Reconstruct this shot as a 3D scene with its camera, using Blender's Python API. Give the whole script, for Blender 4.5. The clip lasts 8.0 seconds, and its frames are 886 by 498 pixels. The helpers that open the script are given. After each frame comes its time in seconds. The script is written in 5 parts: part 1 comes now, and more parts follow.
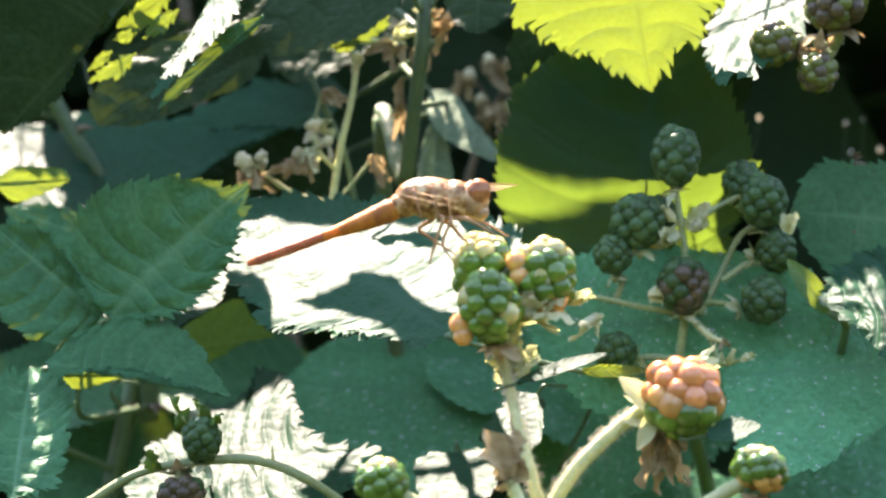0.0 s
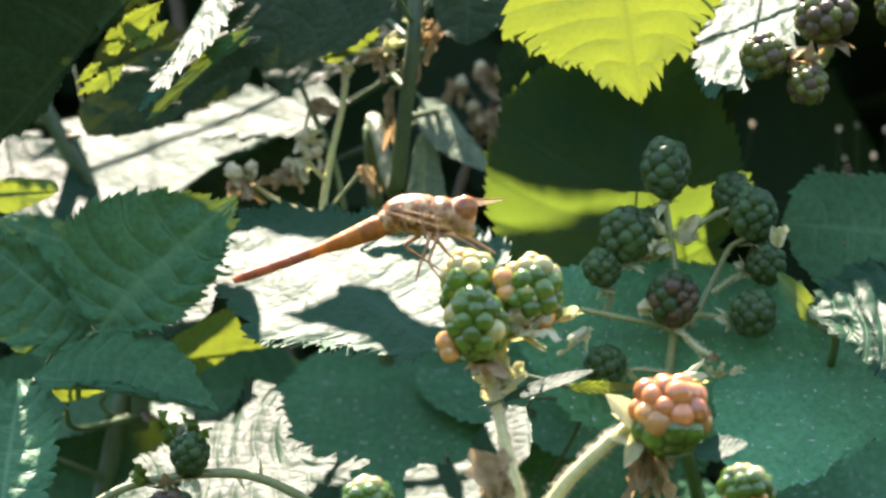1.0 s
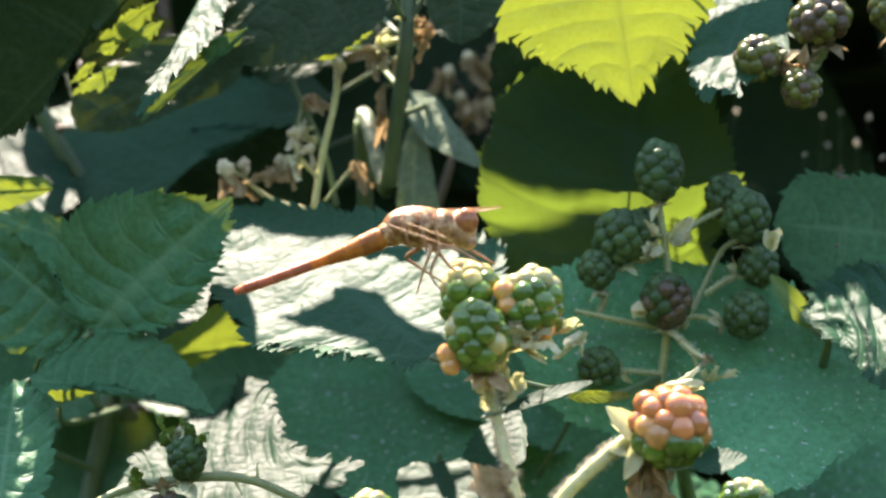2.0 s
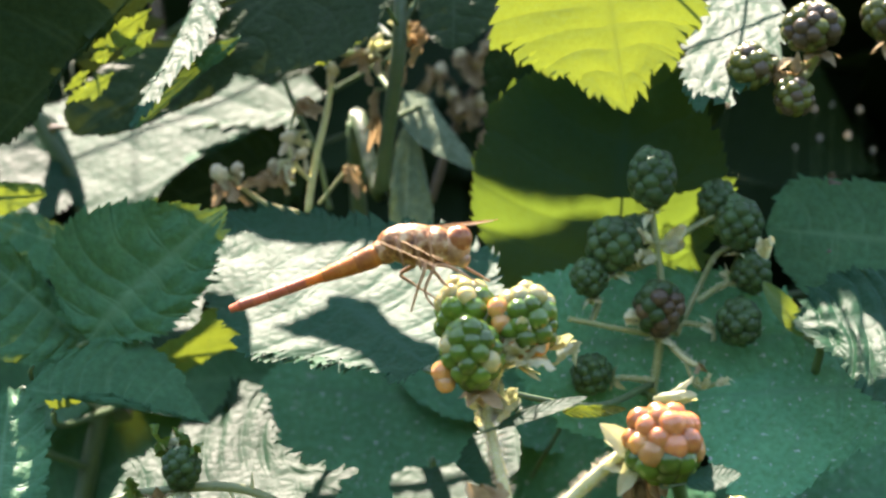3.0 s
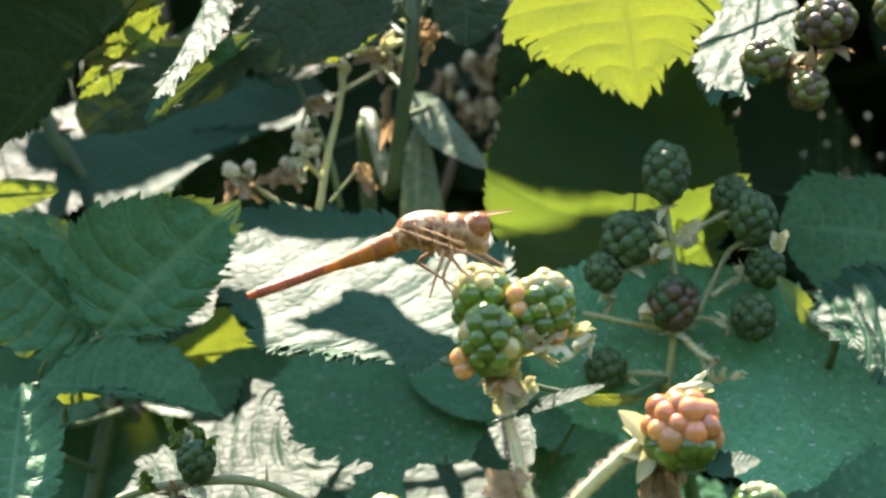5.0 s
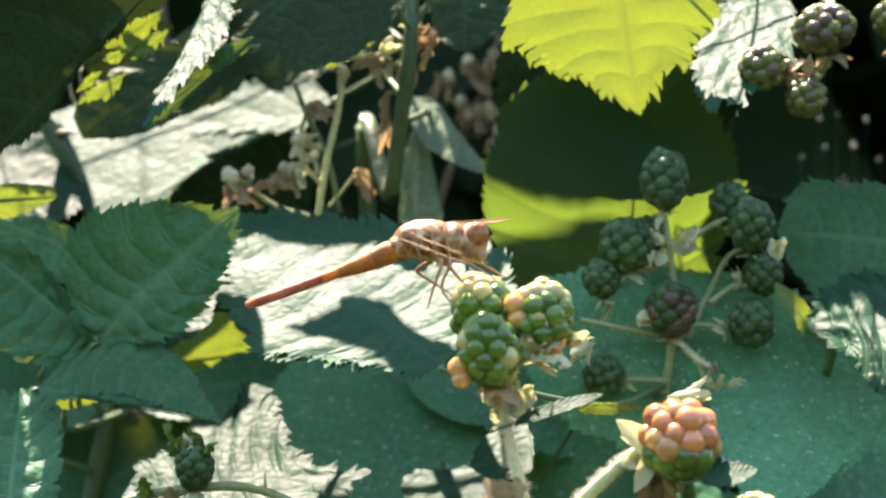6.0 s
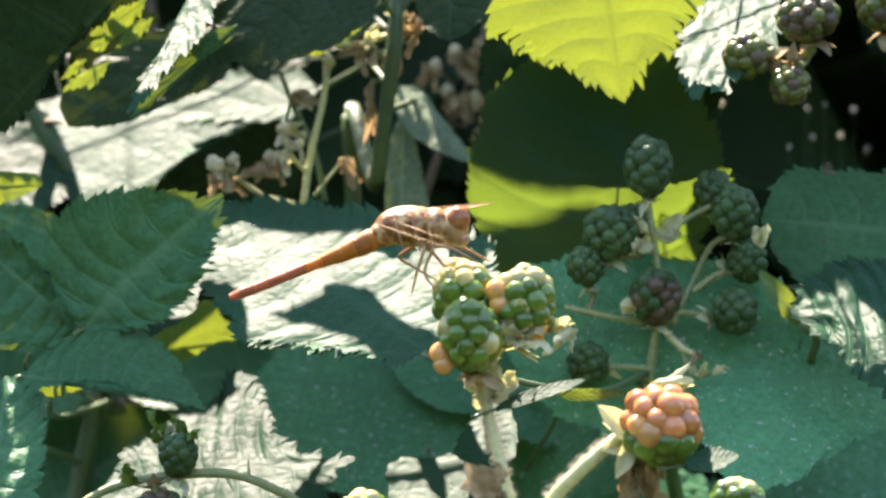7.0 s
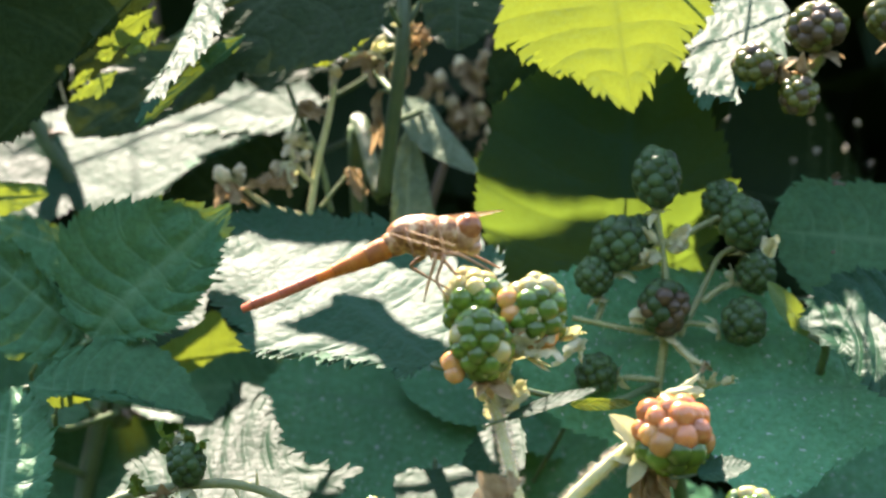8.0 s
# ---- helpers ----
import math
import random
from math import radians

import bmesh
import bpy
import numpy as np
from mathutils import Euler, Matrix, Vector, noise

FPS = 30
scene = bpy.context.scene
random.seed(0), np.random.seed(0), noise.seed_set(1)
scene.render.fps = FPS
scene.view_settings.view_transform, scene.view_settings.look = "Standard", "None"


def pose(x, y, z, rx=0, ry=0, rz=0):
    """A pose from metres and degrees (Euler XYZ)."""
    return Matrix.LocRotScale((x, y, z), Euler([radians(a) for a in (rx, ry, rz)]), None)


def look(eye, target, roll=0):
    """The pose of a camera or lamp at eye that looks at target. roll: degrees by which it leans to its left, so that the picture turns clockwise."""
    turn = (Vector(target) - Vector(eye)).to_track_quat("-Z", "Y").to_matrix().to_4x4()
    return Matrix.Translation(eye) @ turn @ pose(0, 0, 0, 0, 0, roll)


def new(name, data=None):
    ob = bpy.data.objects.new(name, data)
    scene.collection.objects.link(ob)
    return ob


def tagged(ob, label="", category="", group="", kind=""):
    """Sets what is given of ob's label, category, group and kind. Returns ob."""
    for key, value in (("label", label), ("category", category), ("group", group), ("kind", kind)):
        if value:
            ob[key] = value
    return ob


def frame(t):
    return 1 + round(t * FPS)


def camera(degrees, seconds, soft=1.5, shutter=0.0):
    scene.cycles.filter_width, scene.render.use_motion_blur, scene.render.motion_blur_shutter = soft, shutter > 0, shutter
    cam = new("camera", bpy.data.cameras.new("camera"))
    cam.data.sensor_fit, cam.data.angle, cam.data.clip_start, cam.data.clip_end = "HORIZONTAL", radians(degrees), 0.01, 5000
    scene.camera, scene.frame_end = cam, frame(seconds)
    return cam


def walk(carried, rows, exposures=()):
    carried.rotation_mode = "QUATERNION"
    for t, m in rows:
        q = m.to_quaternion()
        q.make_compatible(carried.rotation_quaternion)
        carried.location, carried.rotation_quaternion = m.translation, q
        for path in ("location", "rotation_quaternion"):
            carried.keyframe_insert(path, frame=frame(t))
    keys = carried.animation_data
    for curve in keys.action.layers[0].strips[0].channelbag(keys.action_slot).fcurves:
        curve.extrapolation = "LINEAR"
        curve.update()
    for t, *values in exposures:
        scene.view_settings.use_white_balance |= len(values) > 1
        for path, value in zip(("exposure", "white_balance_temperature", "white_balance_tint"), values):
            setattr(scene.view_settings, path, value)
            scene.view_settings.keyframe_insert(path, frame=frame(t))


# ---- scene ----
# ---------- camera ----------
cam = camera(10.0, 8.0, soft=2.4, shutter=0.4)
cam.data.dof.use_dof = True
cam.data.dof.focus_distance, cam.data.dof.aperture_fstop = 0.80, 22.0
PATH = [
    # seconds, eye, tilt, lean, turn in degrees
    (0, 0.00591, -0.77315, 0.84968, 3.4559, -0.0311, 0.7058),
    (0.5, 0.00952, -0.77342, 0.85162, 3.3208, -0.0511, 0.8729),
    (1, 0.01153, -0.77196, 0.85978, 2.9040, -0.0156, 0.9727),
    (1.5, 0.00340, -0.77457, 0.87448, 2.0237, 0.0793, 0.4125),
    (2.8, -0.00659, -0.77623, 0.90268, -0.0732, -0.0073, -0.4525),
    (3.0, -0.00551, -0.77774, 0.90774, -0.3137, -0.0015, -0.3448),
    (3.5, 0.00000, -0.77700, 0.90000, -0.0000, 0.0000, 0.0000),
    (4, -0.00479, -0.77634, 0.89069, 0.5668, -0.0490, -0.3005),
    (4.5, -0.02527, -0.77486, 0.89025, 0.5898, -0.0402, -1.4841),
    (5, -0.01574, -0.77620, 0.88922, 0.9041, -0.0515, -0.8944),
    (5.2, -0.01876, -0.77777, 0.89615, 0.5633, -0.0454, -1.1029),
    (6.3, -0.01506, -0.77745, 0.89566, 0.4923, 0.0815, -0.8783),
    (6.5, -0.01497, -0.77869, 0.89740, 0.3793, 0.0670, -1.0021),
    (7, -0.01021, -0.77819, 0.89166, 0.6653, 0.0710, -0.7097),
    (7.5, -0.01640, -0.77766, 0.89745, 0.3455, 0.0530, -1.0946),
    (8, -0.01725, -0.77590, 0.88743, 1.0767, 0.0971, -1.1048),
]

walk(cam, [(t, pose(x, y, z, 90 + tilt, 0, turn) @ pose(0, 0, 0, 0, 0, lean)) for t, x, y, z, tilt, lean, turn in PATH],
     exposures=[(0.0, 2.92, 7500, 25), (0.8, 2.66, 7500, 25), (1.6, 2.54, 7500, 25), (8.0, 2.58, 7500, 25)])

# ---------- light ----------
SUN = Vector((-0.20, 0.50, 0.84)).normalized()
world = bpy.data.worlds.new("world")
scene.world = world
world.use_nodes = True
sky = world.node_tree.nodes.new("ShaderNodeTexSky")
sky.sky_type = "NISHITA"
sky.sun_disc = False
sky.dust_density = 0.2
sky.sun_elevation = math.asin(SUN.z)
sky.sun_rotation = math.atan2(SUN.x, SUN.y)
world.node_tree.links.new(sky.outputs[0], world.node_tree.nodes["Background"].inputs[0])
world.node_tree.nodes["Background"].inputs[1].default_value = 0.15
sun_data = bpy.data.lights.new("sun", "SUN")
sun_data.energy, sun_data.angle, sun_data.color = 5.0, radians(0.55), (1.0, 0.96, 0.90)
sun = new("sun", sun_data)
sun.matrix_world = look(SUN * 6, (0, 0, 0))

# ---------- materials ----------
def material(name):
    m = bpy.data.materials.new(name)
    m.use_nodes = True
    t = m.node_tree
    return m, t, t.nodes["Principled BSDF"], t.nodes["Material Output"]


def noise_node(t, scale, detail=4.0, rough=0.6):
    n = t.nodes.new("ShaderNodeTexNoise")
    c = t.nodes.new("ShaderNodeTexCoord")
    n.inputs["Scale"].default_value, n.inputs["Detail"].default_value, n.inputs["Roughness"].default_value = scale, detail, rough
    t.links.new(c.outputs["Object"], n.inputs["Vector"])
    return n


def ramp(t, fac, stops):
    r = t.nodes.new("ShaderNodeValToRGB")
    while len(r.color_ramp.elements) < len(stops):
        r.color_ramp.elements.new(0.5)
    for e, (p, c) in zip(r.color_ramp.elements, stops):
        e.position, e.color = p, (*c, 1)
    t.links.new(fac, r.inputs[0])
    return r


def mix_color(t, fac, a, b):
    m = t.nodes.new("ShaderNodeMix")
    m.data_type = "RGBA"
    for socket, value in ((m.inputs[0], fac), (m.inputs[6], a), (m.inputs[7], b)):
        if isinstance(value, bpy.types.NodeSocket):
            t.links.new(value, socket)
        elif isinstance(value, tuple):
            socket.default_value = (*value, 1)
        else:
            socket.default_value = value
    return m.outputs[2]


def bump(t, height, strength, distance, shader):
    b = t.nodes.new("ShaderNodeBump")
    b.inputs["Strength"].default_value, b.inputs["Distance"].default_value = strength, distance
    t.links.new(height, b.inputs["Height"])
    t.links.new(b.outputs[0], shader.inputs["Normal"])


def leaf_material(name, dark, light, vein, through_colour, through_part, rough, gloss=0.5, crinkle=0.4, dust=0.0):
    m, t, p, out = material(name)
    fine, broad = noise_node(t, 900, 5), noise_node(t, 70, 3)
    info = t.nodes.new("ShaderNodeObjectInfo")
    base = ramp(t, broad.outputs[0], [(0.3, dark), (0.7, light)]).outputs[0]
    speck = ramp(t, fine.outputs[0], [(0.35, (0.75, 0.78, 0.7)), (0.65, (1.15, 1.12, 1.1))]).outputs[0]
    mul = t.nodes.new("ShaderNodeMix")
    mul.data_type, mul.blend_type = "RGBA", "MULTIPLY"
    mul.inputs[0].default_value = 1.0
    t.links.new(base, mul.inputs[6])
    t.links.new(speck, mul.inputs[7])
    attr = t.nodes.new("ShaderNodeAttribute")
    attr.attribute_name = "vein"
    colour = mix_color(t, attr.outputs["Fac"], mul.outputs[2], vein)
    hue = t.nodes.new("ShaderNodeHueSaturation")
    span = t.nodes.new("ShaderNodeMapRange")
    span.inputs["To Min"].default_value, span.inputs["To Max"].default_value = 0.8, 1.2
    t.links.new(info.outputs["Random"], span.inputs["Value"])
    t.links.new(span.outputs[0], hue.inputs["Value"])
    t.links.new(colour, hue.inputs["Color"])
    surface = hue.outputs[0]
    if dust:
        grit = noise_node(t, 1100, 2, 0.5)
        spots = ramp(t, grit.outputs[0], [(dust + 0.04, (0, 0, 0)), (dust + 0.09, (1, 1, 1))])
        surface = mix_color(t, spots.outputs[0], surface, (0.42, 0.46, 0.40))
    t.links.new(surface, p.inputs["Base Color"])
    p.inputs["Roughness"].default_value = rough
    p.inputs["Specular IOR Level"].default_value = gloss
    cells = t.nodes.new("ShaderNodeTexVoronoi")
    cells.feature = "DISTANCE_TO_EDGE"
    cells.inputs["Scale"].default_value = 420
    where = t.nodes.new("ShaderNodeTexCoord")
    t.links.new(where.outputs["Object"], cells.inputs["Vector"])
    puff = t.nodes.new("ShaderNodeMapRange")
    puff.inputs["From Max"].default_value = 0.35
    t.links.new(cells.outputs["Distance"], puff.inputs["Value"])
    height = t.nodes.new("ShaderNodeMath")
    height.operation = "MULTIPLY_ADD"
    height.inputs[1].default_value = 0.5
    t.links.new(fine.outputs[0], height.inputs[0])
    t.links.new(puff.outputs[0], height.inputs[2])
    bump(t, height.outputs[0], crinkle, 0.0004, p)
    tr = t.nodes.new("ShaderNodeBsdfTranslucent")
    thin = mix_color(t, attr.outputs["Fac"], through_colour, tuple(c * 0.72 for c in through_colour))
    mottled = mix_color(t, broad.outputs[0], thin, tuple(c * 0.8 for c in through_colour))
    t.links.new(mottled, tr.inputs[0])
    ms = t.nodes.new("ShaderNodeMixShader")
    ms.inputs[0].default_value = through_part
    t.links.new(p.outputs[0], ms.inputs[1])
    t.links.new(tr.outputs[0], ms.inputs[2])
    t.links.new(ms.outputs[0], out.inputs[0])
    return m


LEAF = leaf_material("bramble_leaf", (0.024, 0.108, 0.045), (0.040, 0.152, 0.062), (0.07, 0.18, 0.08), (0.36, 0.48, 0.03), 0.08, 0.5, 0.10, 0.3)
# Pale specks, over a base colour raised to stand in for veiling haze.
LEAF_DUST_HAZE = leaf_material("dusted_haze_leaf", (0.046, 0.218, 0.100), (0.076, 0.292, 0.136), (0.065, 0.22, 0.105), (0.36, 0.48, 0.03), 0.10, 0.5, 0.10, 0.3, 0.62)
# Near-black base: the shade lying on the broad leaf is put into its colour.
LEAF_DARK = leaf_material("shade_darkened_leaf", (0.004, 0.022, 0.011), (0.007, 0.031, 0.015), (0.012, 0.042, 0.022), (0.37, 0.60, 0.06), 0.18, 0.5, 0.05, 0.3)
# Leaf copy for blades in sun: colour and gloss are set for their glare.
LEAF_SHINY = leaf_material("sun_toned_leaf", (0.010, 0.048, 0.024), (0.016, 0.062, 0.031), (0.020, 0.066, 0.035), (0.36, 0.48, 0.04), 0.06, 0.47, 0.030, 0.17)
LEAF_THIN = leaf_material("young_leaf", (0.045, 0.115, 0.030), (0.070, 0.150, 0.040), (0.11, 0.18, 0.05), (0.46, 0.60, 0.05), 0.19, 0.45, 0.2, 0.3)
LEAF_PALE = leaf_material("pale_leaf_underside", (0.10, 0.16, 0.09), (0.15, 0.22, 0.12), (0.18, 0.26, 0.15), (0.30, 0.42, 0.10), 0.08, 0.6, 0.1, 0.2)
LEAF_SLATE = leaf_material("slate_green_leaf", (0.016, 0.038, 0.012), (0.026, 0.052, 0.019), (0.034, 0.062, 0.026), (0.20, 0.28, 0.04), 0.05, 0.5, 0.06, 0.3)
# Dark copy of the leaf, with deep shade put into its colour.
LEAF_DEEP = leaf_material("deep_shade_foliage", (0.010, 0.028, 0.010), (0.017, 0.040, 0.013), (0.025, 0.05, 0.018), (0.12, 0.17, 0.02), 0.04, 0.5, 0.08, 0.3)


def plain_material(name, a, b, rough, scale=300, relief=0.3, gloss=0.5, sss=0.0, through_colour=None, through_part=0.3):
    m, t, p, out = material(name)
    n = noise_node(t, scale, 4)
    info = t.nodes.new("ShaderNodeObjectInfo")
    colour = ramp(t, n.outputs[0], [(0.3, a), (0.7, b)]).outputs[0]
    hue = t.nodes.new("ShaderNodeHueSaturation")
    span = t.nodes.new("ShaderNodeMapRange")
    span.inputs["To Min"].default_value, span.inputs["To Max"].default_value = 0.75, 1.25
    t.links.new(info.outputs["Random"], span.inputs["Value"])
    t.links.new(span.outputs[0], hue.inputs["Value"])
    t.links.new(colour, hue.inputs["Color"])
    t.links.new(hue.outputs[0], p.inputs["Base Color"])
    p.inputs["Roughness"].default_value = rough
    p.inputs["Specular IOR Level"].default_value = gloss
    if sss:
        p.inputs["Subsurface Weight"].default_value = sss
        p.inputs["Subsurface Scale"].default_value = 0.0022
        p.inputs["Subsurface Radius"].default_value = (1.0, 0.7, 0.3)
    bump(t, n.outputs[0], relief, 0.0003, p)
    if through_colour:
        tr = t.nodes.new("ShaderNodeBsdfTranslucent")
        tr.inputs[0].default_value = (*through_colour, 1)
        ms = t.nodes.new("ShaderNodeMixShader")
        ms.inputs[0].default_value = through_part
        t.links.new(p.outputs[0], ms.inputs[1])
        t.links.new(tr.outputs[0], ms.inputs[2])
        t.links.new(ms.outputs[0], out.inputs[0])
    return m


BERRY_GREEN = plain_material("unripe_berry", (0.055, 0.13, 0.012), (0.105, 0.19, 0.022), 0.16, 500, 0.1, 0.55, 0.35)
BERRY_YELLOW = plain_material("paling_berry", (0.38, 0.37, 0.11), (0.54, 0.48, 0.21), 0.16, 500, 0.1, 0.6, 0.5)
BERRY_PINK = plain_material("reddening_berry", (0.50, 0.14, 0.04), (0.66, 0.28, 0.09), 0.13, 500, 0.1, 0.7, 0.25)
BERRY_PEACH = plain_material("peach_berry", (0.52, 0.24, 0.06), (0.64, 0.34, 0.11), 0.16, 500, 0.1, 0.6, 0.5)
# Darker copy of the green berry; shade on the rear fruit is in its colour.
BERRY_DARK = plain_material("shade_toned_green_berry", (0.026, 0.066, 0.020), (0.046, 0.095, 0.030), 0.35, 500, 0.1, 0.2)
BERRY_OLIVE = plain_material("olive_berry", (0.062, 0.085, 0.014), (0.11, 0.115, 0.025), 0.25, 500, 0.1, 0.3)
BERRY_BROWN = plain_material("brownish_berry", (0.060, 0.048, 0.022), (0.085, 0.062, 0.030), 0.35, 500, 0.1, 0.3)
STEM_PALE = plain_material("hairy_green_stem", (0.40, 0.42, 0.15), (0.56, 0.54, 0.26), 0.6, 700, 0.6)
STEM_GREEN = plain_material("green_cane", (0.045, 0.095, 0.03), (0.085, 0.14, 0.045), 0.5, 300, 0.6)
STEM_BROWN = plain_material("brown_cane", (0.10, 0.075, 0.04), (0.16, 0.12, 0.06), 0.6, 300, 0.6)
# Pale stem again, its colour lowered to carry the shade.
STEM_MID = plain_material("shade_toned_stem", (0.17, 0.22, 0.08), (0.26, 0.30, 0.12), 0.6, 700, 0.6)
HAIR = plain_material("pale_plant_hair", (0.70, 0.66, 0.50), (0.80, 0.76, 0.62), 0.6, 300, 0.1, 0.3, 0.0, (0.8, 0.75, 0.6), 0.5)
SEPAL = plain_material("felted_sepal", (0.45, 0.48, 0.25), (0.62, 0.60, 0.38), 0.7, 600, 0.5, 0.3, 0.0, (0.6, 0.6, 0.25), 0.35)
DRY = plain_material("withered_petal", (0.20, 0.135, 0.055), (0.46, 0.37, 0.20), 0.75, 500, 0.8, 0.2, 0.0, (0.5, 0.34, 0.16), 0.25)
BUD = plain_material("pale_bud", (0.42, 0.38, 0.18), (0.60, 0.52, 0.30), 0.6, 500, 0.5, 0.3)

# ---------- building helpers ----------
def part(name, geometry, mat, parent, label=""):
    """One mesh object from (verts, faces) in world space, under a thing or part."""
    verts, faces = geometry[0], geometry[1]
    origin = parent.matrix_world.translation if parent.parent is None else parent.parent.matrix_world.translation
    me = bpy.data.meshes.new(name)
    me.from_pydata([tuple(Vector(v) - origin) for v in verts], [], [tuple(int(i) for i in f) for f in faces])
    me.polygons.foreach_set("use_smooth", [True] * len(me.polygons))
    if len(geometry) > 2:
        a = me.attributes.new("vein", "FLOAT", "POINT")
        a.data.foreach_set("value", [float(x) for x in geometry[2]])
    me.materials.append(mat)
    me.update()
    ob = new(name, me)
    ob.parent = parent
    return tagged(ob, label)


def thing(name, at, label, category, group="", kind=""):
    ob = new(name)
    ob.empty_display_size = 0.005
    ob.matrix_world = Matrix.Translation(Vector(at))
    bpy.context.view_layer.update()
    return tagged(ob, label, category, group, kind)


def smooth_line(points, n):
    """Catmull-Rom curve through the points."""
    pts = [Vector(p) for p in points]
    pts = [pts[0] * 2 - pts[1], *pts, pts[-1] * 2 - pts[-2]]
    out = []
    for i in range(n + 1):
        s = i / n * (len(pts) - 3)
        k = min(int(s), len(pts) - 4)
        f = s - k
        a, b, c, d = pts[k:k + 4]
        out.append(0.5 * ((2 * b) + (c - a) * f + (2 * a - 5 * b + 4 * c - d) * f * f + (3 * b - a - 3 * c + d) * f ** 3))
    return out


def tube(points, radii, n=24, sides=8, wobble=0.0, seed=0):
    """A round rod along the points with radii eased from end to end."""
    line = smooth_line(points, n)
    rng = np.random.default_rng(seed)
    verts, faces = [], []
    ref = Vector((0.13, -0.8, 0.31))
    for i, p in enumerate(line):
        d = (line[min(i + 1, n)] - line[max(i - 1, 0)]).normalized()
        x = d.cross(ref).normalized()
        y = d.cross(x)
        r = float(np.interp(i / n, np.linspace(0, 1, len(radii)), radii)) * (1 + wobble * rng.uniform(-1, 1))
        for s in range(sides):
            a = 2 * math.pi * s / sides
            verts.append(p + (x * math.cos(a) + y * math.sin(a)) * r)
    for i in range(n):
        for s in range(sides):
            faces.append((i * sides + s, i * sides + (s + 1) % sides, (i + 1) * sides + (s + 1) % sides, (i + 1) * sides + s))
    verts += [line[0], line[-1]]
    for s in range(sides):
        faces.append((len(verts) - 2, (s + 1) % sides, s))
        faces.append((len(verts) - 1, n * sides + s, n * sides + (s + 1) % sides))
    return verts, faces


def joined(pieces):
    verts, faces = [], []
    for p in pieces:
        k = len(verts)
        verts += list(p[0])
        faces += [tuple(i + k for i in f) for f in p[1]]
    return verts, faces


def hairs(points, radius, count, length, seed, thick=0.00007):
    """Fine bristles standing off a rod."""
    rng = np.random.default_rng(seed)
    line = smooth_line(points, 60)
    out = []
    for _ in range(count):
        k = rng.uniform(0, 59.0)
        i = int(k)
        p = line[i].lerp(line[i + 1], k - i)
        d = (line[i + 1] - line[i]).normalized()
        v = Vector(rng.normal(size=3))
        v = (v - d * v.dot(d)).normalized()
        tip = p + v * (radius + length * rng.uniform(0.4, 1.1)) + d * length * rng.uniform(-0.3, 0.3)
        side = d.cross(v) * thick
        root = p + v * radius * 0.8
        out.append(([root + side, root - side, root + d * thick, tip], [(0, 1, 3), (1, 2, 3), (2, 0, 3)]))
    return joined(out)


def ball(center, radii, rows=8, cols=12, turn=None, dent=0.0, seed=0):
    rng = np.random.default_rng(seed)
    verts, faces = [], []
    turn = turn or Matrix.Identity(3)
    for i in range(rows + 1):
        th = math.pi * i / rows
        for j in range(cols):
            ph = 2 * math.pi * j / cols
            k = 1 + dent * rng.uniform(-1, 1)
            verts.append(Vector(center) + turn @ Vector((radii[0] * k * math.sin(th) * math.cos(ph), radii[1] * k * math.sin(th) * math.sin(ph), radii[2] * k * math.cos(th))))
    for i in range(rows):
        for j in range(cols):
            faces.append((i * cols + j, (i + 1) * cols + j, (i + 1) * cols + (j + 1) % cols, i * cols + (j + 1) % cols))
    return verts, faces


